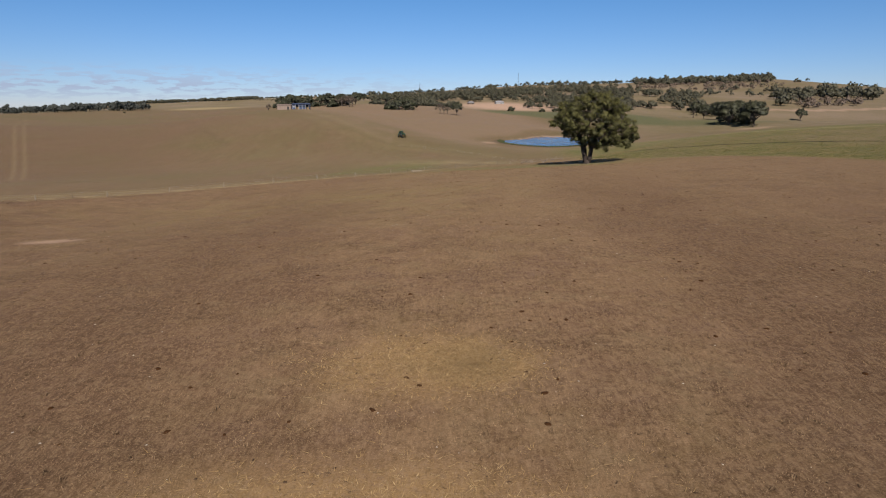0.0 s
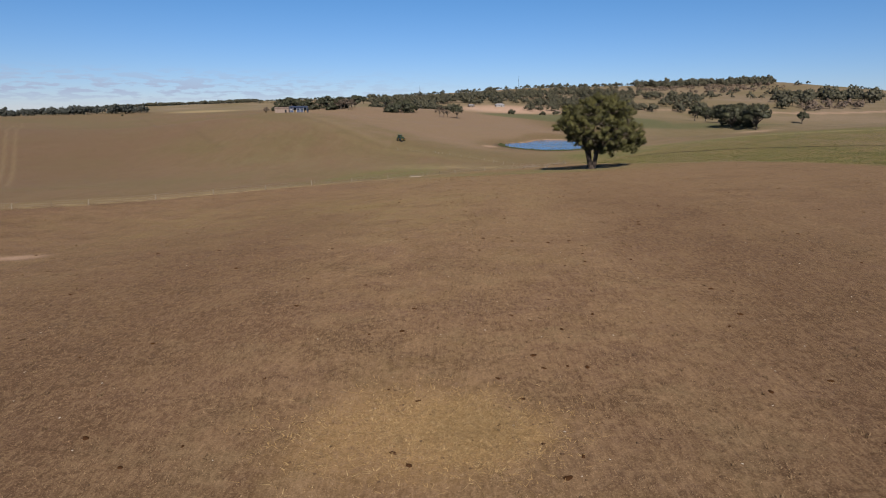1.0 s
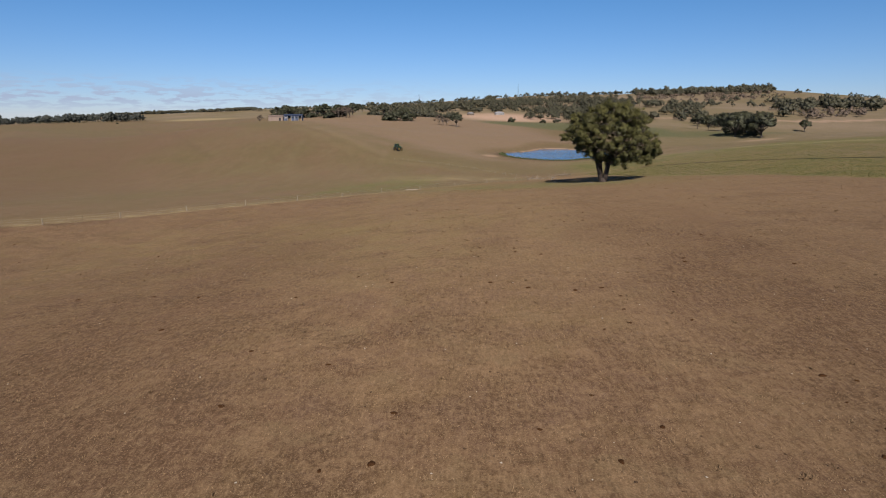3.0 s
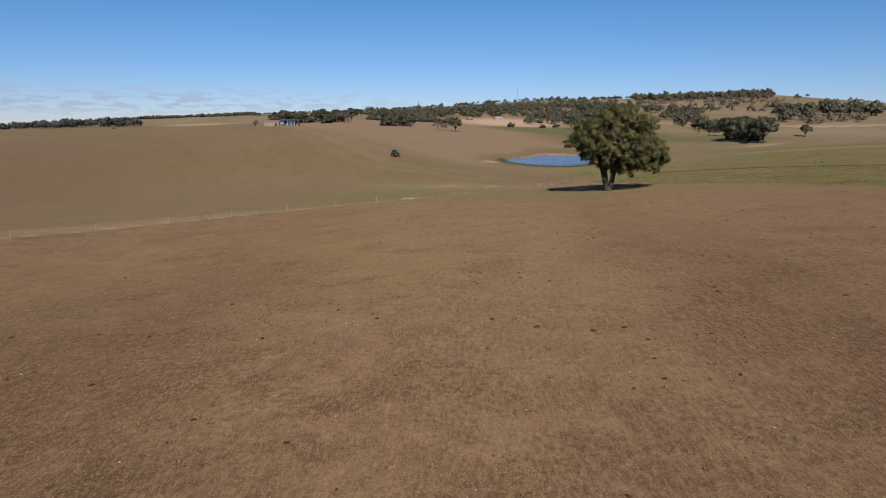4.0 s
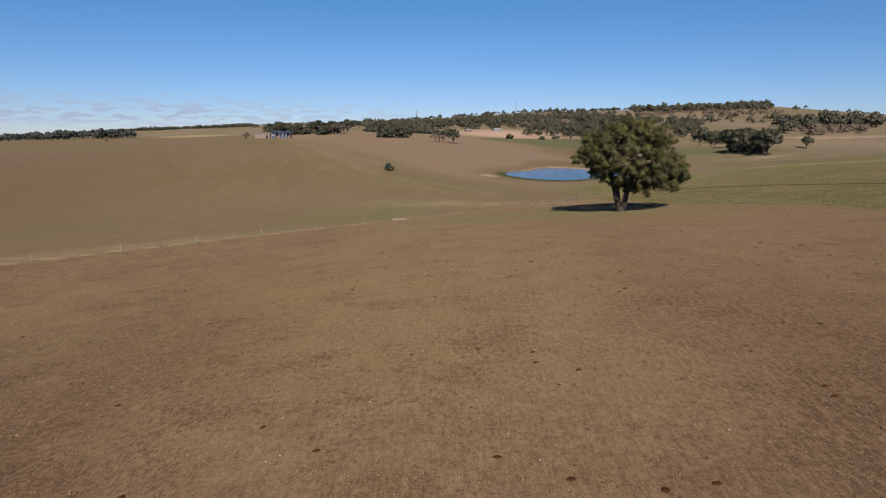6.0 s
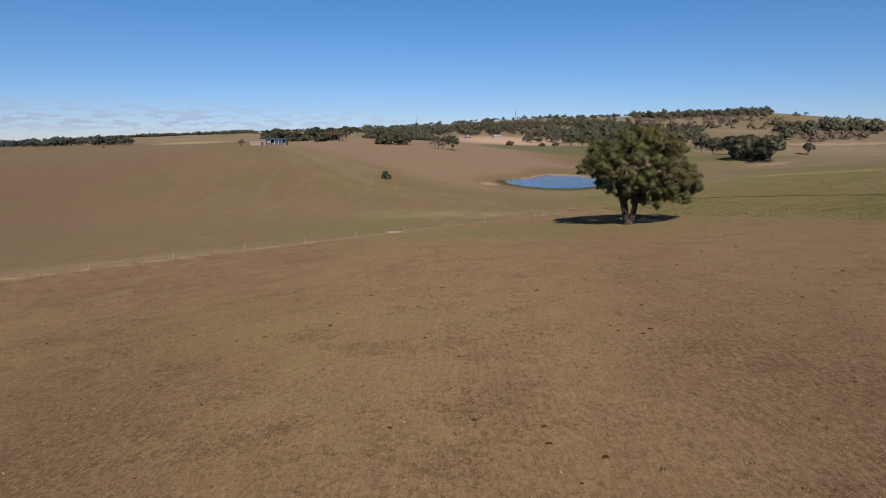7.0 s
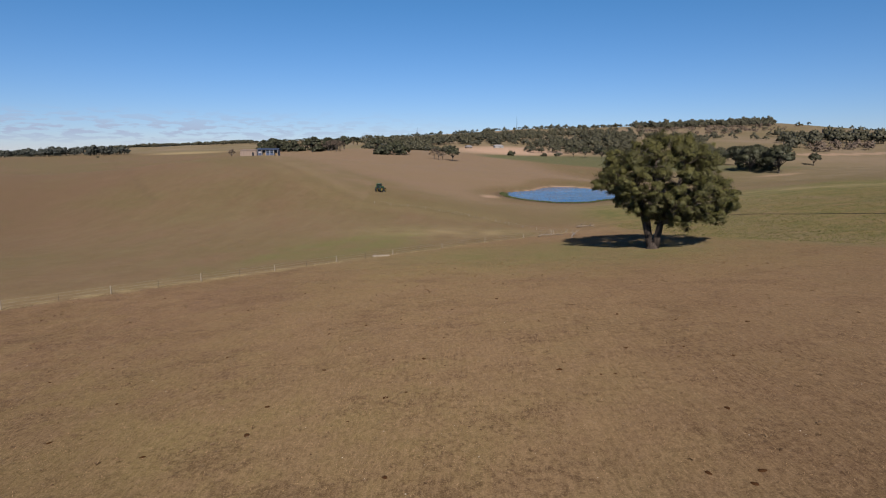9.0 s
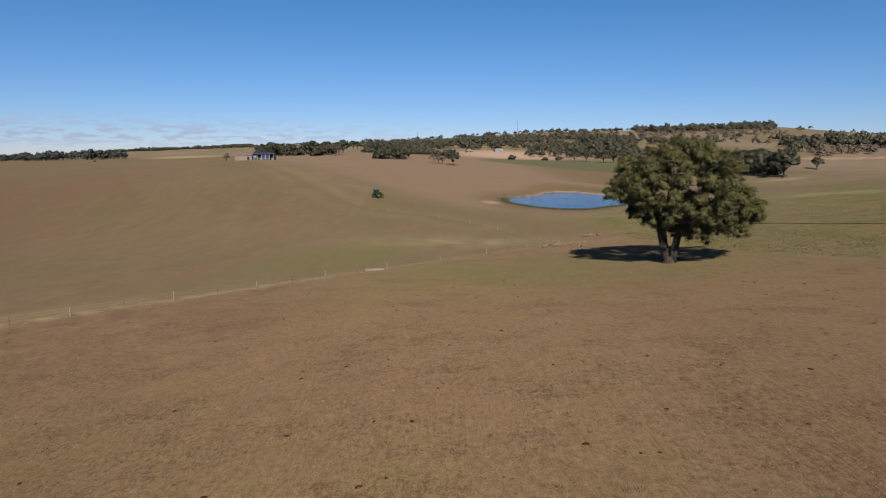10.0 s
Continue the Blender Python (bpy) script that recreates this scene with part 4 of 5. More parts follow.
# ---- buildings ----
def build_shed(x, y, turn, size, wall, roof, bays, label, rise=0.7):
    w, d, h = size
    shed = thing("farm_shed", Matrix.Translation(at(x, y, -0.1)) @ pose(0, 0, 0, 0, 0, turn), label, "shed", "farm sheds")
    ribs = int(w / 0.9)
    bm = bmesh.new()
    box(bm, (w, 0.12, h), pose(0, d / 2, h / 2))
    for s in (-1, 1):
        box(bm, (0.12, d - 0.12, h), pose(s * (w / 2 - 0.06), -0.06, h / 2))
    bay = w / max(bays, 1)
    part("wall", bm, wall, shed)
    bm = bmesh.new()
    for k in range(ribs + 1):
        box(bm, (0.06, 0.05, h), pose(-w / 2 + 0.1 + k * (w - 0.2) / ribs, d / 2 + 0.08, h / 2))
    part("wall_rib", bm, wall, shed)
    if bays:
        for k in range(bays + 1):
            bm = bmesh.new()
            box(bm, (0.25, 0.25, h), pose(-w / 2 + 0.13 + k * (w - 0.26) / bays, -d / 2 + 0.13, h / 2), 0.02)
            part("post", bm, M_WHITE, shed)
        for k in range(bays):
            if k % 3 != 1:
                bm = bmesh.new()
                box(bm, (bay - 0.35, 0.08, h - 0.6), pose(-w / 2 + bay * (k + 0.5), -d / 2 + 0.2, h / 2 - 0.3), 0.01)
                door = part("sliding_door", bm, wall, shed)
                bm = bmesh.new()
                box(bm, (bay * 0.5, 0.05, 0.7), pose(-w / 2 + bay * (k + 0.5), -d / 2 + 0.14, h * 0.58), 0.01)
                part("door_window", bm, M_WHITE if k == 0 else M_GLASS, door)
            else:
                bm = bmesh.new()
                box(bm, (bay * 0.7, d * 0.5, h * 0.6), pose(-w / 2 + bay * (k + 0.5), 0.3, h * 0.3), 0.05)
                part("stored_hay", bm, M_HAY, shed)
    else:
        bm = bmesh.new()
        box(bm, (w, 0.12, h), pose(0, -d / 2, h / 2))
        part("front_wall", bm, wall, shed)
        # near-black slab on the wall, coloured as the shade inside a doorway
        bm = bmesh.new()
        box(bm, (1.1, 0.08, 2.1), pose(w * 0.28, -d / 2 - 0.09, 1.05), 0.01)
        part("door", bm, M_DARK, shed)
    for s in (-1, 1):
        slope = math.atan2(rise, d / 2)
        bm = bmesh.new()
        box(bm, (w + 0.6, math.hypot(d / 2 + 0.3, rise), 0.08), pose(0, s * (d / 4 + 0.1), h + rise / 2 + 0.02, math.degrees(-s * slope), 0, 0))
        part("roof", bm, roof, shed)
    for s in (-1, 1):
        bm = bmesh.new()
        v = [bm.verts.new(p) for p in ((s * w / 2, -d / 2, h), (s * w / 2, d / 2, h), (s * w / 2, 0, h + rise))]
        v2 = [bm.verts.new((p.co.x - s * 0.1, p.co.y, p.co.z)) for p in v]
        bm.faces.new(v)
        bm.faces.new(v2[::-1])
        for k in range(3):
            bm.faces.new((v[k], v2[k], v2[(k + 1) % 3], v[(k + 1) % 3]))
        bmesh.ops.recalc_face_normals(bm, faces=bm.faces)
        part("gable", bm, wall, shed)
    return shed


build_shed(-89.4, 388, 6, (10.6, 7.0, 3.2), M_BLUE_WALL, M_BLUE_WALL, 5, "dark blue-grey steel shed with white posts and open bays")
build_shed(-99.4, 387, 6, (8.6, 7.0, 2.9), M_TAN_WALL, M_TAN_WALL, 0, "tan sheet steel shed beside the blue one")


def build_house(x, y, turn, size, wall, roof, label):
    w, d, h = size
    house = thing("farmhouse", Matrix.Translation(at(x, y, -0.2)) @ pose(0, 0, 0, 0, 0, turn), label, "house", "distant farmhouses")
    bm = bmesh.new()
    box(bm, (w, d, h), pose(0, 0, h / 2), 0.05)
    part("wall", bm, wall, house)
    bm = bmesh.new()
    v = [bm.verts.new(p) for p in ((-w / 2 - 0.6, -d / 2 - 0.6, h), (w / 2 + 0.6, -d / 2 - 0.6, h), (w / 2 + 0.6, d / 2 + 0.6, h), (-w / 2 - 0.6, d / 2 + 0.6, h), (-w / 2 + d / 3, 0, h + d * 0.28), (w / 2 - d / 3, 0, h + d * 0.28))]
    for f in ((0, 1, 5, 4), (1, 2, 5), (2, 3, 4, 5), (3, 0, 4), (3, 2, 1, 0)):
        bm.faces.new([v[k] for k in f])
    part("roof", bm, roof, house)
    for k in range(4):
        bm = bmesh.new()
        box(bm, (1.2, 0.08, 1.1 if k != 2 else 2.0), pose(-w / 2 + w * (k + 0.5) / 4, -d / 2 - 0.05, 1.6 if k != 2 else 1.1))
        part("window" if k != 2 else "door", bm, M_GLASS, house)


build_house(98, 1072, 10, (15, 9, 3.0), M_WHITE, M_ROOF, "long white farmhouse with a pale steel roof")
build_house(150, 1062, -15, (12, 9, 3.2), M_WHITE, M_RED_ROOF, "small white house with a red roof")
build_house(48, 1060, 20, (10, 7, 3.0), M_TAN_WALL, M_ROOF, "tan outbuilding with a pale steel roof")
build_house(176, 950, 0, (9, 7, 3.0), M_TAN_WALL, M_TAN_WALL, "low tan outbuilding by the bare yard")


def build_mast(x, y, height, label):
    mast = thing("radio_mast", Matrix.Translation(at(x, y, -0.5)), label, "mast", "far masts")
    for s in range(3):
        a = 2.0944 * s
        bm = bmesh.new()
        rod(bm, (1.8 * math.cos(a), 1.8 * math.sin(a), 0), (0.25 * math.cos(a), 0.25 * math.sin(a), height), 0.2, 0.12, 6)
        part("leg", bm, M_BLACK, mast)
    bm = bmesh.new()
    for k in range(12):
        for s in range(3):
            a, b = 2.0944 * s, 2.0944 * (s + 1)
            z0, z1 = height * k / 12, height * (k + 1) / 12
            r0, r1 = 1.8 - 1.55 * k / 12, 1.8 - 1.55 * (k + 1) / 12
            rod(bm, (r0 * math.cos(a), r0 * math.sin(a), z0), (r1 * math.cos(b), r1 * math.sin(b), z1), 0.09, sides=4)
    part("lattice", bm, M_BLACK, mast)


build_mast(268, 2210, 46, "thin dark lattice mast on the far ridge")
build_mast(-85, 2260, 34, "thin dark lattice pylon on the far ridge")


# ---- trees farther off ----
def tree_model(seed, height, spread, trunk, leaves, size, leaf, bark, lobes=9, shrub=False, bare=False):
    """Trunk and crown meshes of a field tree, shared by its copies."""
    rnd, r = random.Random(seed), np.random.RandomState(seed)
    bm = bmesh.new()
    fork = height * trunk
    tube(bm, [(0, 0, -0.6), (0.1, 0, fork * 0.5), (0.2, 0.1, fork), (0.1, 0.2, height * 0.7)], [height * 0.035, height * 0.026, height * 0.022, height * 0.008], 8, 0.08, rnd)
    centres, radii, hubs, thick = [], [], [], []
    for k in range(lobes):
        a = 2.4 * k + rnd.uniform(-0.4, 0.4)
        q = math.sqrt((k + 0.4) / lobes)
        top = math.sqrt(max(0.04, 1 - 0.92 * q * q))
        z = height * (trunk + 0.04 + (0.86 - trunk) * (0.12 + 0.88 * top) * rnd.uniform(0.65, 1.0)) if not shrub else height * rnd.uniform(0.2, 0.62) * (1.15 - 0.45 * q)
        c = Vector((spread * 0.76 * q * math.cos(a), spread * 0.76 * q * math.sin(a), z))
        tube(bm, bend((0.15, 0.1, fork * rnd.uniform(0.75, 1.1)), c, 0.2, 3, rnd, 0.2), [height * 0.013, height * 0.011, height * 0.008, height * 0.004], 5, 0.0, rnd)
        hubs.append(c)
        thick.append(spread * rnd.uniform(0.17, 0.25))
        for _ in range(7):
            d = Vector((rnd.gauss(0, 1), rnd.gauss(0, 1), rnd.gauss(0.2, 0.7))).normalized()
            centres.append(c + d * spread * 0.25 * rnd.uniform(0.5, 1.15))
            radii.append(spread * rnd.uniform(0.08, 0.16))
    wood = bpy.data.meshes.new("trunk")
    bm.to_mesh(wood)
    bm.free()
    wood.materials.append(bark)
    heart = (0, 0, height * 0.4)
    crown = leaf_cloud(centres, radii, leaves, size, r, heart=heart)
    if not bare:
        crown = joined(crown, leaf_lumps(hubs, thick, r, 0.75, heart))
    return wood, swollen(mesh_from("crown", crown[0], crown[1], leaf), crown[2])


GUM = [
    tree_model(21, 18, 10.5, 0.2, 42, 0.72, M_FAR_LEAF, M_FAR_BARK, 15),
    tree_model(22, 16, 8.5, 0.22, 42, 0.66, M_FAR_LEAF, M_FAR_BARK, 13),
    tree_model(23, 19, 12.5, 0.18, 42, 0.75, M_FAR_LEAF, M_FAR_BARK, 17),
    tree_model(24, 13, 6.5, 0.24, 42, 0.6, M_FAR_LEAF, M_FAR_BARK, 11),
]
SHRUB = [
    tree_model(31, 7, 6.0, 0.12, 40, 0.52, M_FAR_LEAF, M_FAR_BARK, 10, True),
    tree_model(32, 9, 7.5, 0.12, 40, 0.58, M_FAR_LEAF, M_FAR_BARK, 11, True),
]
BROWN = [tree_model(41, 10, 5.0, 0.3, 16, 0.45, M_BROWN_LEAF, M_FAR_BARK, 8, bare=True)]


def plant(model, x, y, size, turn, label, group, name="gum_tree"):
    tree = thing(name, Matrix.Translation(at(x, y, -0.2)) @ pose(0, 0, 0, 0, 0, turn) @ Matrix.Diagonal((size, size, size, 1)), label, "tree" if name != "bush" else "bush", group)
    for part_name, me in (("trunk", model[0]), ("crown", model[1])):
        ob = new(part_name, me)
        ob.parent = tree
    return tree


def bearing(side, y):
    """x at the distance y on a line from the end of the walk that leaves straight ahead by side in 1060."""
    return 3.9 + (y - 69.0) * side / 1060.0


PADDOCK_TREES = "lone paddock trees"
for side, y, k, size, turn, label in (
    (549, 627, 2, 1.3, 20, "dark spreading gum tree standing in a far paddock"),
    (601, 602, 0, 1.45, 80, "gum tree with a pale leaning trunk in a far paddock"),
    (578, 650, 2, 1.05, 140, "dark gum tree at the back of a clump"),
    (522, 700, 0, 1.2, 190, "dark gum tree at the edge of a clump"),
    (560, 690, 2, 1.2, 10, "broad gum tree behind a clump"),
    (490, 760, 2, 0.9, 60, "dark broad gum tree in a far paddock"),
    (658, 1036, 3, 1.6, 30, "round gum tree alone on a slope"),
    (470, 760, 3, 1.5, 120, "small round gum tree beside a green strip"),
    (19, 580, 3, 1.0, 10, "small upright gum tree beside bare trunks"),
    (253, 866, 3, 1.2, 55, "small gum tree above a green paddock"),
    (283, 838, 1, 0.95, 95, "round gum tree above a green paddock"),
    (300, 850, 0, 0.9, 220, "spreading gum tree above a green paddock"),
    (232, 880, 3, 1.05, 15, "upright gum tree above a green paddock"),
    (-155, 1180, 0, 0.9, 40, "gum tree on the brown crest"),
    (-148, 1190, 1, 0.9, 140, "gum tree on the brown crest"),
    (-92, 628, 1, 0.72, 70, "round dark gum tree at the wood's edge"),
    (-78, 640, 0, 0.7, 170, "dark gum tree at the wood's edge"),
    (-116, 700, 1, 0.8, 250, "dark gum tree at the wood's edge"),
):
    plant(GUM[k], bearing(side, y), y, size, turn, label, PADDOCK_TREES)
for side, y, k, size, label in ((-110, 622, 0, 1.3, "low grey-green bush at the wood's edge"), (-72, 622, 1, 1.25, "dark rounded bush at the wood's edge"), (-97, 618, 1, 1.05, "broad dark bush at the wood's edge"), (122, 905, 0, 1.2, "dark bush by the bare yard"), (180, 900, 0, 0.9, "dark bush by the bare yard"), (205, 905, 1, 0.8, "dark bush by the bare yard"), (-608, 800, 0, 0.35, "small dark bush alone on the hill"), (562, 642, 1, 1.5, "dark bush under a clump of gum trees"), (585, 628, 0, 1.5, "dark bush under a clump of gum trees"), (540, 655, 1, 1.4, "dark bush under a clump of gum trees")):
    plant(SHRUB[k], bearing(side, y), y, size, 37 * k + side, label, "bushes at the paddock edges", "bush")
for side, y, size in ((-6, 585, 0.85), (-14, 588, 0.95), (1, 590, 0.7)):
    plant(BROWN[0], bearing(side, y), y, size, side * 30, "bare brown sapling beside a gum tree", "bare saplings", "sapling")
plant(BROWN[0], bearing(-377, 396), 396, 0.55, 40, "brown thin-leaved tree beside the farm sheds", "bare saplings", "sapling")
# the windbreak behind the sheds
rw = random.Random(12)
for k in range(30):
    side = -325 + 130 * (k + rw.uniform(-0.4, 0.4)) / 25
    y = rw.uniform(660, 740)
    m = rw.choice(GUM[:2] + SHRUB)
    plant(m, bearing(side, y), y, rw.uniform(0.6, 0.85) * (1.35 if m in SHRUB else 1.0), rw.uniform(0, 360), "dark green windbreak tree behind the farm sheds", "windbreak trees")
for k in range(5):
    y = rw.uniform(655, 690)
    plant(BROWN[0], bearing(-208 + k * 7, y), y, rw.uniform(1.0, 1.3), rw.uniform(0, 360), "brown thin-leaved tree at the end of the windbreak", "windbreak trees")


def grove(name, label, trees, models, seed, leaf=None):
    """Woods too far off to count: one mesh."""
    r = np.random.RandomState(seed)
    vs, fs, ns, k = [], [], [], 0
    for x, y, size in trees:
        v, f, n = models[r.randint(len(models))]
        a = r.uniform(0, 6.28)
        c, s = math.cos(a), math.sin(a)
        w = v * [size, size, size * r.uniform(0.8, 1.15)]
        vs.append(np.stack([w[:, 0] * c - w[:, 1] * s + x, w[:, 0] * s + w[:, 1] * c + y, w[:, 2] + float(land(x, y))], -1))
        fs.append(f + k)
        ns.append(np.stack([n[:, 0] * c - n[:, 1] * s, n[:, 0] * s + n[:, 1] * c, n[:, 2]], -1))
        k += len(v)
    me = swollen(mesh_from(name, np.concatenate(vs), np.concatenate(fs), leaf or M_WOOD_LEAF), np.concatenate(ns))
    return tagged(new(name, me), label, "woods", kind="stuff")


def far_model(seed, height, spread, lobes, leaves=21, size=1.6):
    r = np.random.RandomState(seed)
    rnd = random.Random(seed)
    centres = [(0, 0, height * 0.55)]
    for k in range(lobes):
        a = 2.4 * k + rnd.uniform(-0.4, 0.4)
        q = math.sqrt((k + 0.5) / lobes)
        centres.append((spread * 0.75 * q * math.cos(a), spread * 0.75 * q * math.sin(a), height * (0.82 - 0.5 * q) * rnd.uniform(0.75, 1.05)))
    heart = (0, 0, height * 0.35)
    v, f, n = joined(leaf_cloud(centres, [spread * 0.34] * len(centres), leaves, size, r, heart=heart), leaf_lumps(centres, [spread * 0.3] * len(centres), r, 0.85, heart, True))
    t = np.array([(-0.35, 0, -1), (0.35, 0, -1), (0.25, 0, height * 0.5), (-0.25, 0, height * 0.5), (0, -0.35, -1), (0, 0.35, -1), (0, 0.25, height * 0.5), (0, -0.25, height * 0.5)])
    return np.concatenate([v, t]), np.concatenate([f, np.array([[0, 1, 2, 3], [4, 5, 6, 7]]) + len(v)]), np.concatenate([n, np.tile([0, -1.0, 0], (8, 1))])


FAR_MODELS = [far_model(51, 12.5, 7.5, 7, 24, 0.95), far_model(52, 11, 6.5, 6, 24, 0.9), far_model(53, 14, 8.5, 7, 25, 1.0)]
RIDGE_MODELS = [far_model(54, 13, 8.0, 4, 9, 1.4), far_model(55, 11, 7.5, 4, 9, 1.4)]
CREST_MODELS = [far_model(56, 13, 6.5, 6, 24, 0.85), far_model(57, 10, 6.0, 5, 24, 0.85)]
rg = np.random.RandomState(77)


def scatter(count, sides, depths, keep, size=(0.7, 1.15)):
    out = []
    while len(out) < count:
        s, y = rg.uniform(*sides), depths[0] * (depths[1] / depths[0]) ** rg.uniform()
        x = bearing(s, y)
        if keep(s, x, y):
            out.append((x, y, rg.uniform(*size)))
    return out


def clumped(x, y, seed, size, limit):
    return float(wave(np.array(x), np.array(y), seed, size)) > limit


grove("woodland", "grey-green gum woodland across the middle distance", scatter(1000, (-140, 340), (980, 2330), lambda s, x, y: (y > 1115 or s > 165 or s < -20) and (s > -10 or y < 1450 or y > 2150) and clumped(x, y, 61, 190, -0.25), (0.75, 1.35)) + scatter(90, (-130, 20), (700, 1000), lambda s, x, y: y > 720 - s, (0.6, 0.95)) + scatter(60, (150, 350), (960, 1150), lambda s, x, y: True, (0.9, 1.3)), FAR_MODELS, 1)
hill_trees = scatter(420, (335, 580), (2050, 2420), lambda s, x, y: True, (1.2, 2.1))
hill_trees += scatter(60, (240, 800), (2000, 2400), lambda s, x, y: clumped(x, y, 65, 200, 0.1), (0.9, 1.5))
hill_trees += scatter(105, (250, 480), (1050, 1500), lambda s, x, y: clumped(x, y, 62, 150, 0.0), (1.1, 1.8))
hill_trees += scatter(12, (480, 590), (1450, 2000), lambda s, x, y: clumped(x, y, 62, 160, 0.2), (1.1, 1.7))
hill_trees += scatter(38, (586, 664), (1215, 1760), lambda s, x, y: clumped(x, y, 66, 120, -0.3), (1.5, 2.6))
hill_trees += scatter(48, (672, 780), (1330, 1760), lambda s, x, y: clumped(x, y, 67, 110, 0.0), (1.6, 3.0))
hill_trees += scatter(30, (455, 560), (1000, 1180), lambda s, x, y: True, (1.1, 1.6))
grove("hillside_woods", "scattered gum woods on the far hillside", hill_trees, FAR_MODELS, 2)
grove("hill_scrub", "brown scrub below the wooded crest of the far hill", scatter(170, (340, 600), (1880, 2060), lambda s, x, y: clumped(x, y, 68, 160, -0.4), (0.7, 1.2)), RIDGE_MODELS, 9, M_BROWN_LEAF)
grove("scrub", "low grey-brown scrub along the dirt road", scatter(45, (645, 760), (1185, 1300), lambda s, x, y: True, (0.8, 1.25)), FAR_MODELS, 6, M_BROWN_LEAF)
grove("crest_trees", "dark line of trees behind the brown crest", scatter(300, (-950, -545), (880, 1080), lambda s, x, y: (abs(y - 930 - 0.05 * s) < 40 or s < -640) and clumped(x, y, 69, 90, -0.5), (0.6, 1.5)), CREST_MODELS, 3, M_CREST_LEAF)
grove("ridge_woods", "dark wooded ridge along the horizon", scatter(700, (-650, -330), (2050, 2420), lambda s, x, y: clumped(x, y, 64, 500, -0.9), (0.9, 1.4)) + scatter(500, (-330, -20), (2050, 2420), lambda s, x, y: clumped(x, y, 64, 300, -0.5), (0.45, 0.75)), RIDGE_MODELS, 4)


# ---- what lies on the paddock ----
def blades(name, label, category, spots, material, count, height, width, lean, seed):
    """Tufts of short blades: one mesh of triangles."""
    r = np.random.RandomState(seed)
    spots = np.repeat(np.asarray(spots, float), count, 0)
    n = len(spots)
    a, b = r.uniform(0, 6.283, n), r.uniform(0, 6.283, n)
    off = np.stack([np.cos(a), np.sin(a)], -1) * r.uniform(0, 1, (n, 1)) * width * 2
    foot = spots + off
    z = land(foot[:, 0], foot[:, 1]) - 0.01
    h = height * r.uniform(0.5, 1.5, n)
    half = np.stack([np.cos(b), np.sin(b)], -1) * (width * r.uniform(0.4, 1.0, n))[:, None] / 2
    tip = foot + np.stack([np.cos(a), np.sin(a)], -1) * (lean * r.uniform(0.3, 1.5, n))[:, None]
    verts = np.stack([np.c_[foot - half, z], np.c_[foot + half, z], np.c_[tip, z + h]], 1).reshape(-1, 3)
    return tagged(new(name, mesh_from(name, verts, np.arange(3 * n).reshape(-1, 3), material)), label, category, kind="stuff")


def over_paddock(count, seed, near=12.0, far=150.0, half=0.85):
    """Places over the grazed paddock, closer together near the line of the walk."""
    r = np.random.RandomState(seed)
    out = []
    while len(out) < count:
        y = r.uniform(near, far, count)
        x = r.choice([-1, 1], count) * r.uniform(0, 1, count) ** 1.25 * np.minimum(12 + 0.8 * y, 100) + 3
        c, _ = line_side(x, y, CROP_A, CROP_B)
        ok = (fence_side(x, y) < -0.5) & (c < -0.3)
        out += list(zip(x[ok], y[ok]))
    return out[:count]


grass_spots = np.array(over_paddock(215000, 91))
thick = wave(grass_spots[:, 0], grass_spots[:, 1], 31, 5.0) + 0.8 * wave(grass_spots[:, 0], grass_spots[:, 1], 32, 1.7)
grass_spots = grass_spots[thick + np.random.RandomState(98).normal(0, 0.45, len(thick)) > 0.05][:93000]
jitter = np.random.RandomState(96).normal(0, 0.045, len(grass_spots))
drilled = grass_spots[:, 0] > np.random.RandomState(97).uniform(-6, 8, len(grass_spots))
grass_spots[:, 0] = np.where(drilled, np.round(grass_spots[:, 0] / 0.3) * 0.3 + jitter + 0.12 * np.sin(grass_spots[:, 1] / 7), grass_spots[:, 0])
blades("dry_grass", "short dead grass tufts grazed close to the soil", "grass", grass_spots, M_TUFT, 3, 0.055, 0.055, 0.08, 1)
r = np.random.RandomState(92)
straw_spots = np.concatenate([r.normal(size=(1500, 2)) * [2.6, 1.6] + [-0.8, 27.3], r.normal(size=(1300, 2)) * [1.2, 1.1] + [1.6, 27.2], r.normal(size=(900, 2)) * [4.5, 1.6] + [-2.5, 16.5]])
blades("straw", "yellow straw scattered over the ground for feed", "straw", straw_spots, M_STRAW, 4, 0.07, 0.06, 0.36, 2)
n = 24000
along, away = r.uniform(-75, 70, n), r.exponential(38, n)
d = Vector((CROP_B[0] - CROP_A[0], CROP_B[1] - CROP_A[1])).normalized()
crop_xy = np.stack([60 + d.x * along - d.y * away, 138 + d.y * along + d.x * away], -1)
crop_xy = crop_xy[(covers(crop_xy[:, 0], crop_xy[:, 1])["crop"] > 0.5)]
blades("green_crop", "low patchy green crop with yellowing leaves", "crop", crop_xy, M_CROP, 4, 0.12, 0.14, 0.14, 3)
fence_xy = []
for a, b in zip(FENCE, FENCE[1:]):
    u = r.uniform(0, 1, int(math.dist(a, b) * 22))
    fence_xy += [(a[0] + (b[0] - a[0]) * k + q, a[1] + (b[1] - a[1]) * k + w) for k, q, w in zip(u, r.normal(0, 0.28, len(u)), r.normal(0.1, 0.28, len(u)))]
fence_xy = [p for p in fence_xy if clumped(p[0], p[1], 43, 9, 0.25 * r.normal() - (0.35 if p[0] < -40 else -0.25))]
blades("fence_grass", "long pale dead grass left standing under the fence", "grass", fence_xy, M_LONG_GRASS, 6, 0.12, 0.05, 0.16, 7)
reeds = []
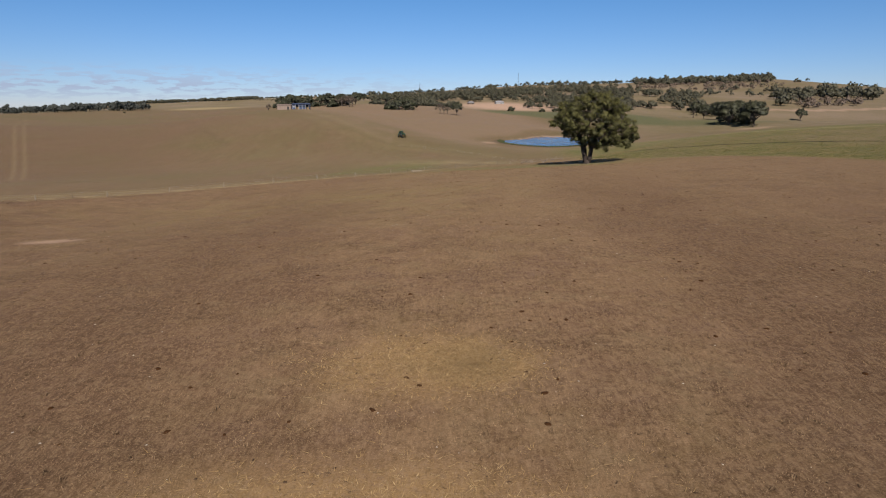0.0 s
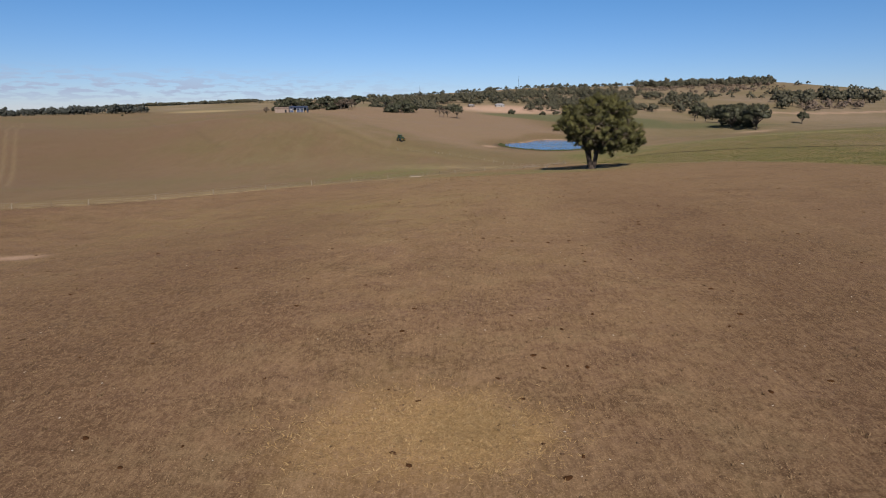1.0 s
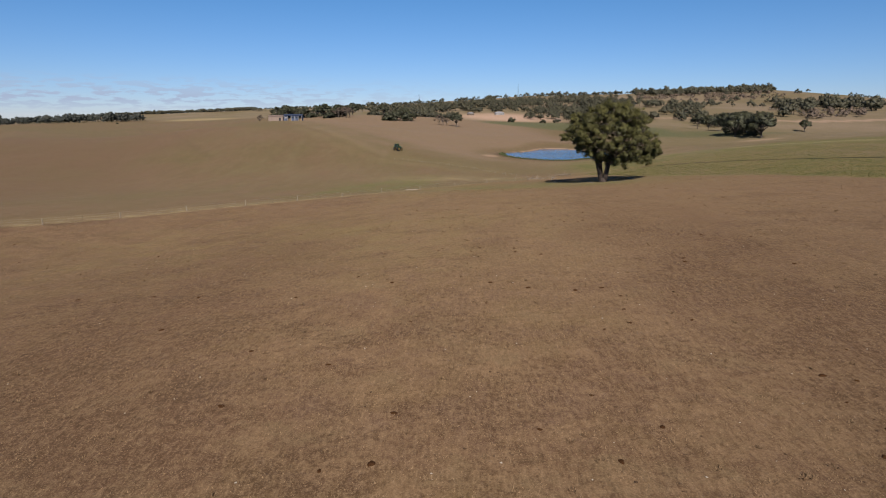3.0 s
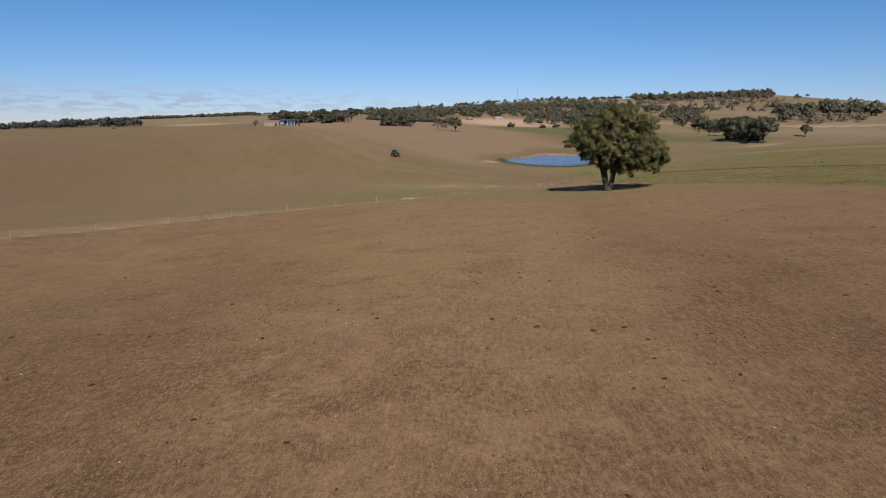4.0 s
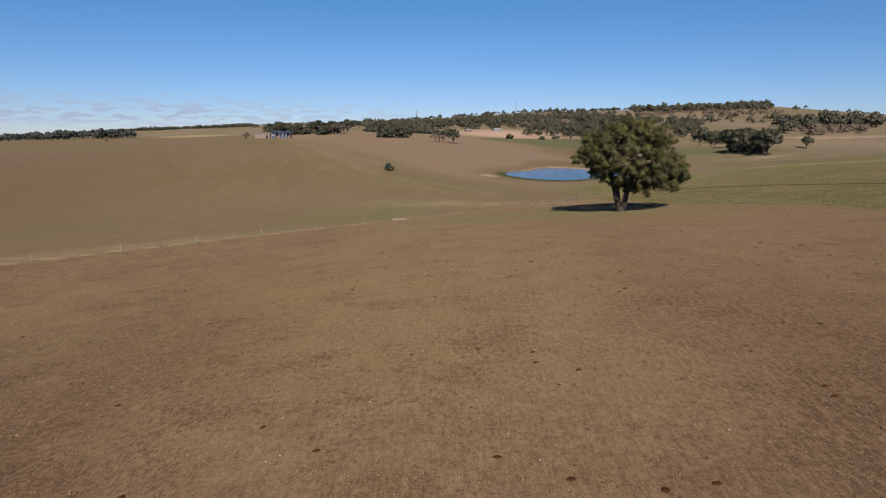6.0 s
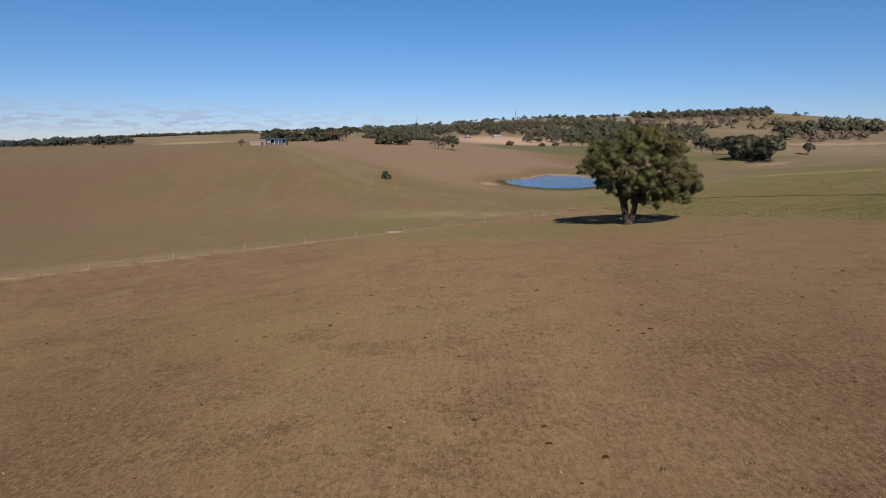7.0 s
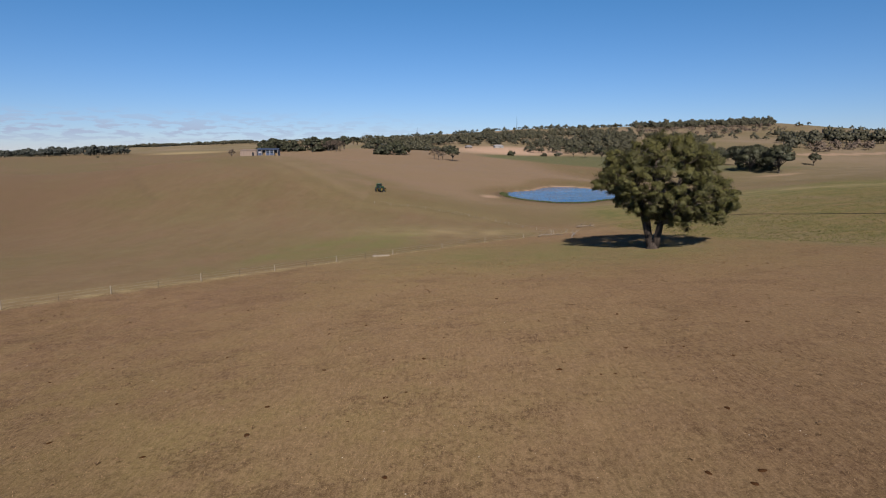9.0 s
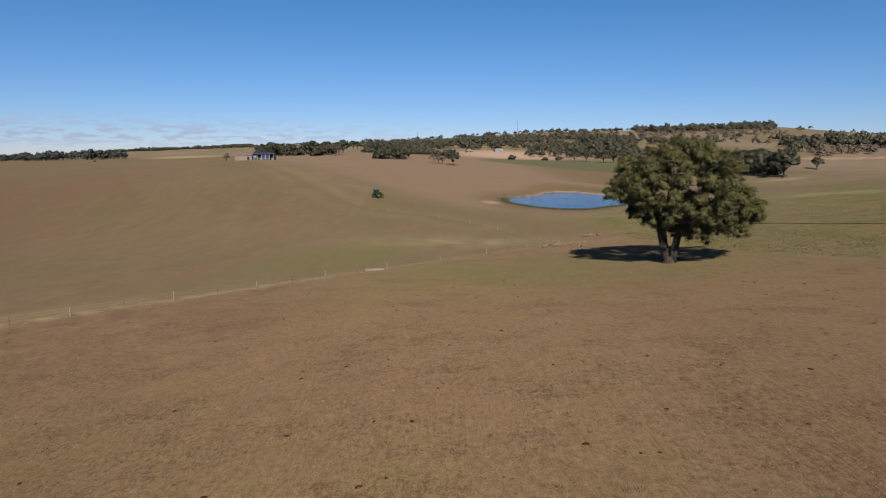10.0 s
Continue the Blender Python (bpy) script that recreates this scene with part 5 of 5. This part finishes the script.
while len(reeds) < 1600:
    a = r.uniform(2.9, 5.2)
    q = r.uniform(22, 60)
    x, y = 59.0 + q * math.cos(a), 334 + q * math.sin(a)
    if 0.93 < pond_edge(x, y) < 1.04:
        reeds.append((x, y))
blades("reeds", "dark reeds along the near shore of the dam", "reeds", reeds, M_REED, 6, 0.5, 0.3, 0.25, 4)


tussocks = over_paddock(1300, 99, 16, 150)
blades("tussocks", "low brown tussocks standing above the grazed grass", "grass", tussocks, M_TUSSOCK, 14, 0.11, 0.08, 0.11, 8)


def lumps(name, label, category, spots, sizes, material, seed, flat):
    """Small clods or pebbles: one mesh of squat eight-faced lumps."""
    r = np.random.RandomState(seed)
    shape = np.array([(1, 0, 0.1), (0.3, 0.95, 0.1), (-0.8, 0.6, 0.1), (-0.8, -0.6, 0.1), (0.3, -0.95, 0.1), (0, 0, 1.0), (0, 0, -0.4)])
    tris = np.array([(k, (k + 1) % 5, 5) for k in range(5)] + [((k + 1) % 5, k, 6) for k in range(5)])
    vs, fs = [], []
    for k, ((x, y), s) in enumerate(zip(spots, sizes)):
        a = r.uniform(0, 6.28)
        w = shape * r.uniform(0.7, 1.3, shape.shape) * [s, s * r.uniform(0.6, 1.0), s * flat]
        c, q = math.cos(a), math.sin(a)
        vs.append(np.stack([w[:, 0] * c - w[:, 1] * q + x, w[:, 0] * q + w[:, 1] * c + y, w[:, 2] + float(land(x, y))], -1))
        fs.append(tris + 7 * k)
    return tagged(new(name, mesh_from(name, np.concatenate(vs), np.concatenate(fs), material)), label, category, kind="stuff")


spots = over_paddock(3000, 93)
lumps("clods", "small dark clods and dung crumbs on the grass", "clods", spots, np.random.RandomState(1).uniform(0.025, 0.09, len(spots)), M_CLOD, 5, 0.5)
spots = over_paddock(420, 94, 12, 110)
lumps("pebbles", "small pale stones scattered on the soil", "stones", spots, np.random.RandomState(2).uniform(0.02, 0.065, len(spots)), M_PEBBLE, 6, 0.6)


def dung_model(seed):
    rnd = random.Random(seed)
    bm = bmesh.new()
    rings = []
    edge = [rnd.uniform(0.6, 1.2) for _ in range(14)]
    edge = [(edge[k - 1] + 2 * edge[k] + edge[(k + 1) % 14]) / 4 for k in range(14)]
    for q, z in ((1.0, -0.05), (0.9, 0.16), (0.6, 0.24), (0.3, 0.32)):
        rings.append([bm.verts.new((q * edge[k] * math.cos(6.2832 * k / 14), q * edge[k] * math.sin(6.2832 * k / 14) * 0.8, z * rnd.uniform(0.75, 1.25))) for k in range(14)])
    for lo, hi in zip(rings, rings[1:]):
        for k in range(14):
            bm.faces.new((lo[k], lo[(k + 1) % 14], hi[(k + 1) % 14], hi[k])).smooth = True
    crown = bm.verts.new((0, 0, 0.34))
    for k in range(14):
        bm.faces.new((rings[-1][k], rings[-1][(k + 1) % 14], crown)).smooth = True
    me = bpy.data.meshes.new("dung_pat")
    bm.to_mesh(me)
    bm.free()
    me.materials.append(M_DUNG)
    return me


DUNG = [dung_model(s) for s in range(4)]
PATS_A = [(2.7, 31.5), (17.7, 30.8), (4.5, 24.2), (-15.5, 36.1), (-1.6, 40.9), (-9.8, 26.4), (5.0, 32.6), (4.2, 21.7), (-8.6, 21.2), (-1.7, 25.8), (2.4, 27.5), (19.3, 25.3), (4.7, 34.0), (3.6, 29.6), (27.4, 40.6), (17.3, 41.1)]
PATS_B = [(3.2, 54.6), (11.4, 52.7), (11.9, 55.2), (9.4, 49.6), (11.1, 50.5), (11.2, 57.1), (14.7, 50.7), (19.3, 63.4), (3.8, 70.9), (6.8, 69.9), (8.7, 67.2), (7.4, 65.5)]
PATS_C = [(-3.9, 97.7), (0.5, 92.0), (2.4, 98.0), (1.6, 92.5), (-7.9, 93.7), (-6.0, 92.3), (10.3, 94.1), (12.4, 93.1), (13.2, 93.1), (10.9, 105.2), (17.0, 105.9), (18.5, 96.9), (20.6, 94.9), (15.1, 97.4), (0.2, 109.1), (-2.6, 108.3), (-11.9, 116.1), (0.4, 98.5)]
rd = random.Random(9)
extra = [(x, y) for x, y in over_paddock(180, 95, 20, 140)]
for k, (x, y) in enumerate(PATS_A + PATS_B + PATS_C + extra):
    pat = new("dung_pat", DUNG[k % 4])
    s = rd.uniform(0.09, 0.21)
    pat.matrix_world = Matrix.Translation(at(x, y, 0.0)) @ pose(0, 0, 0, 0, 0, rd.uniform(0, 360)) @ Matrix.Diagonal((s, s * rd.uniform(0.7, 1), s * 0.9, 1))
    tagged(pat, "dried dark brown dung pat on the dead grass", "dung", "dung pats")
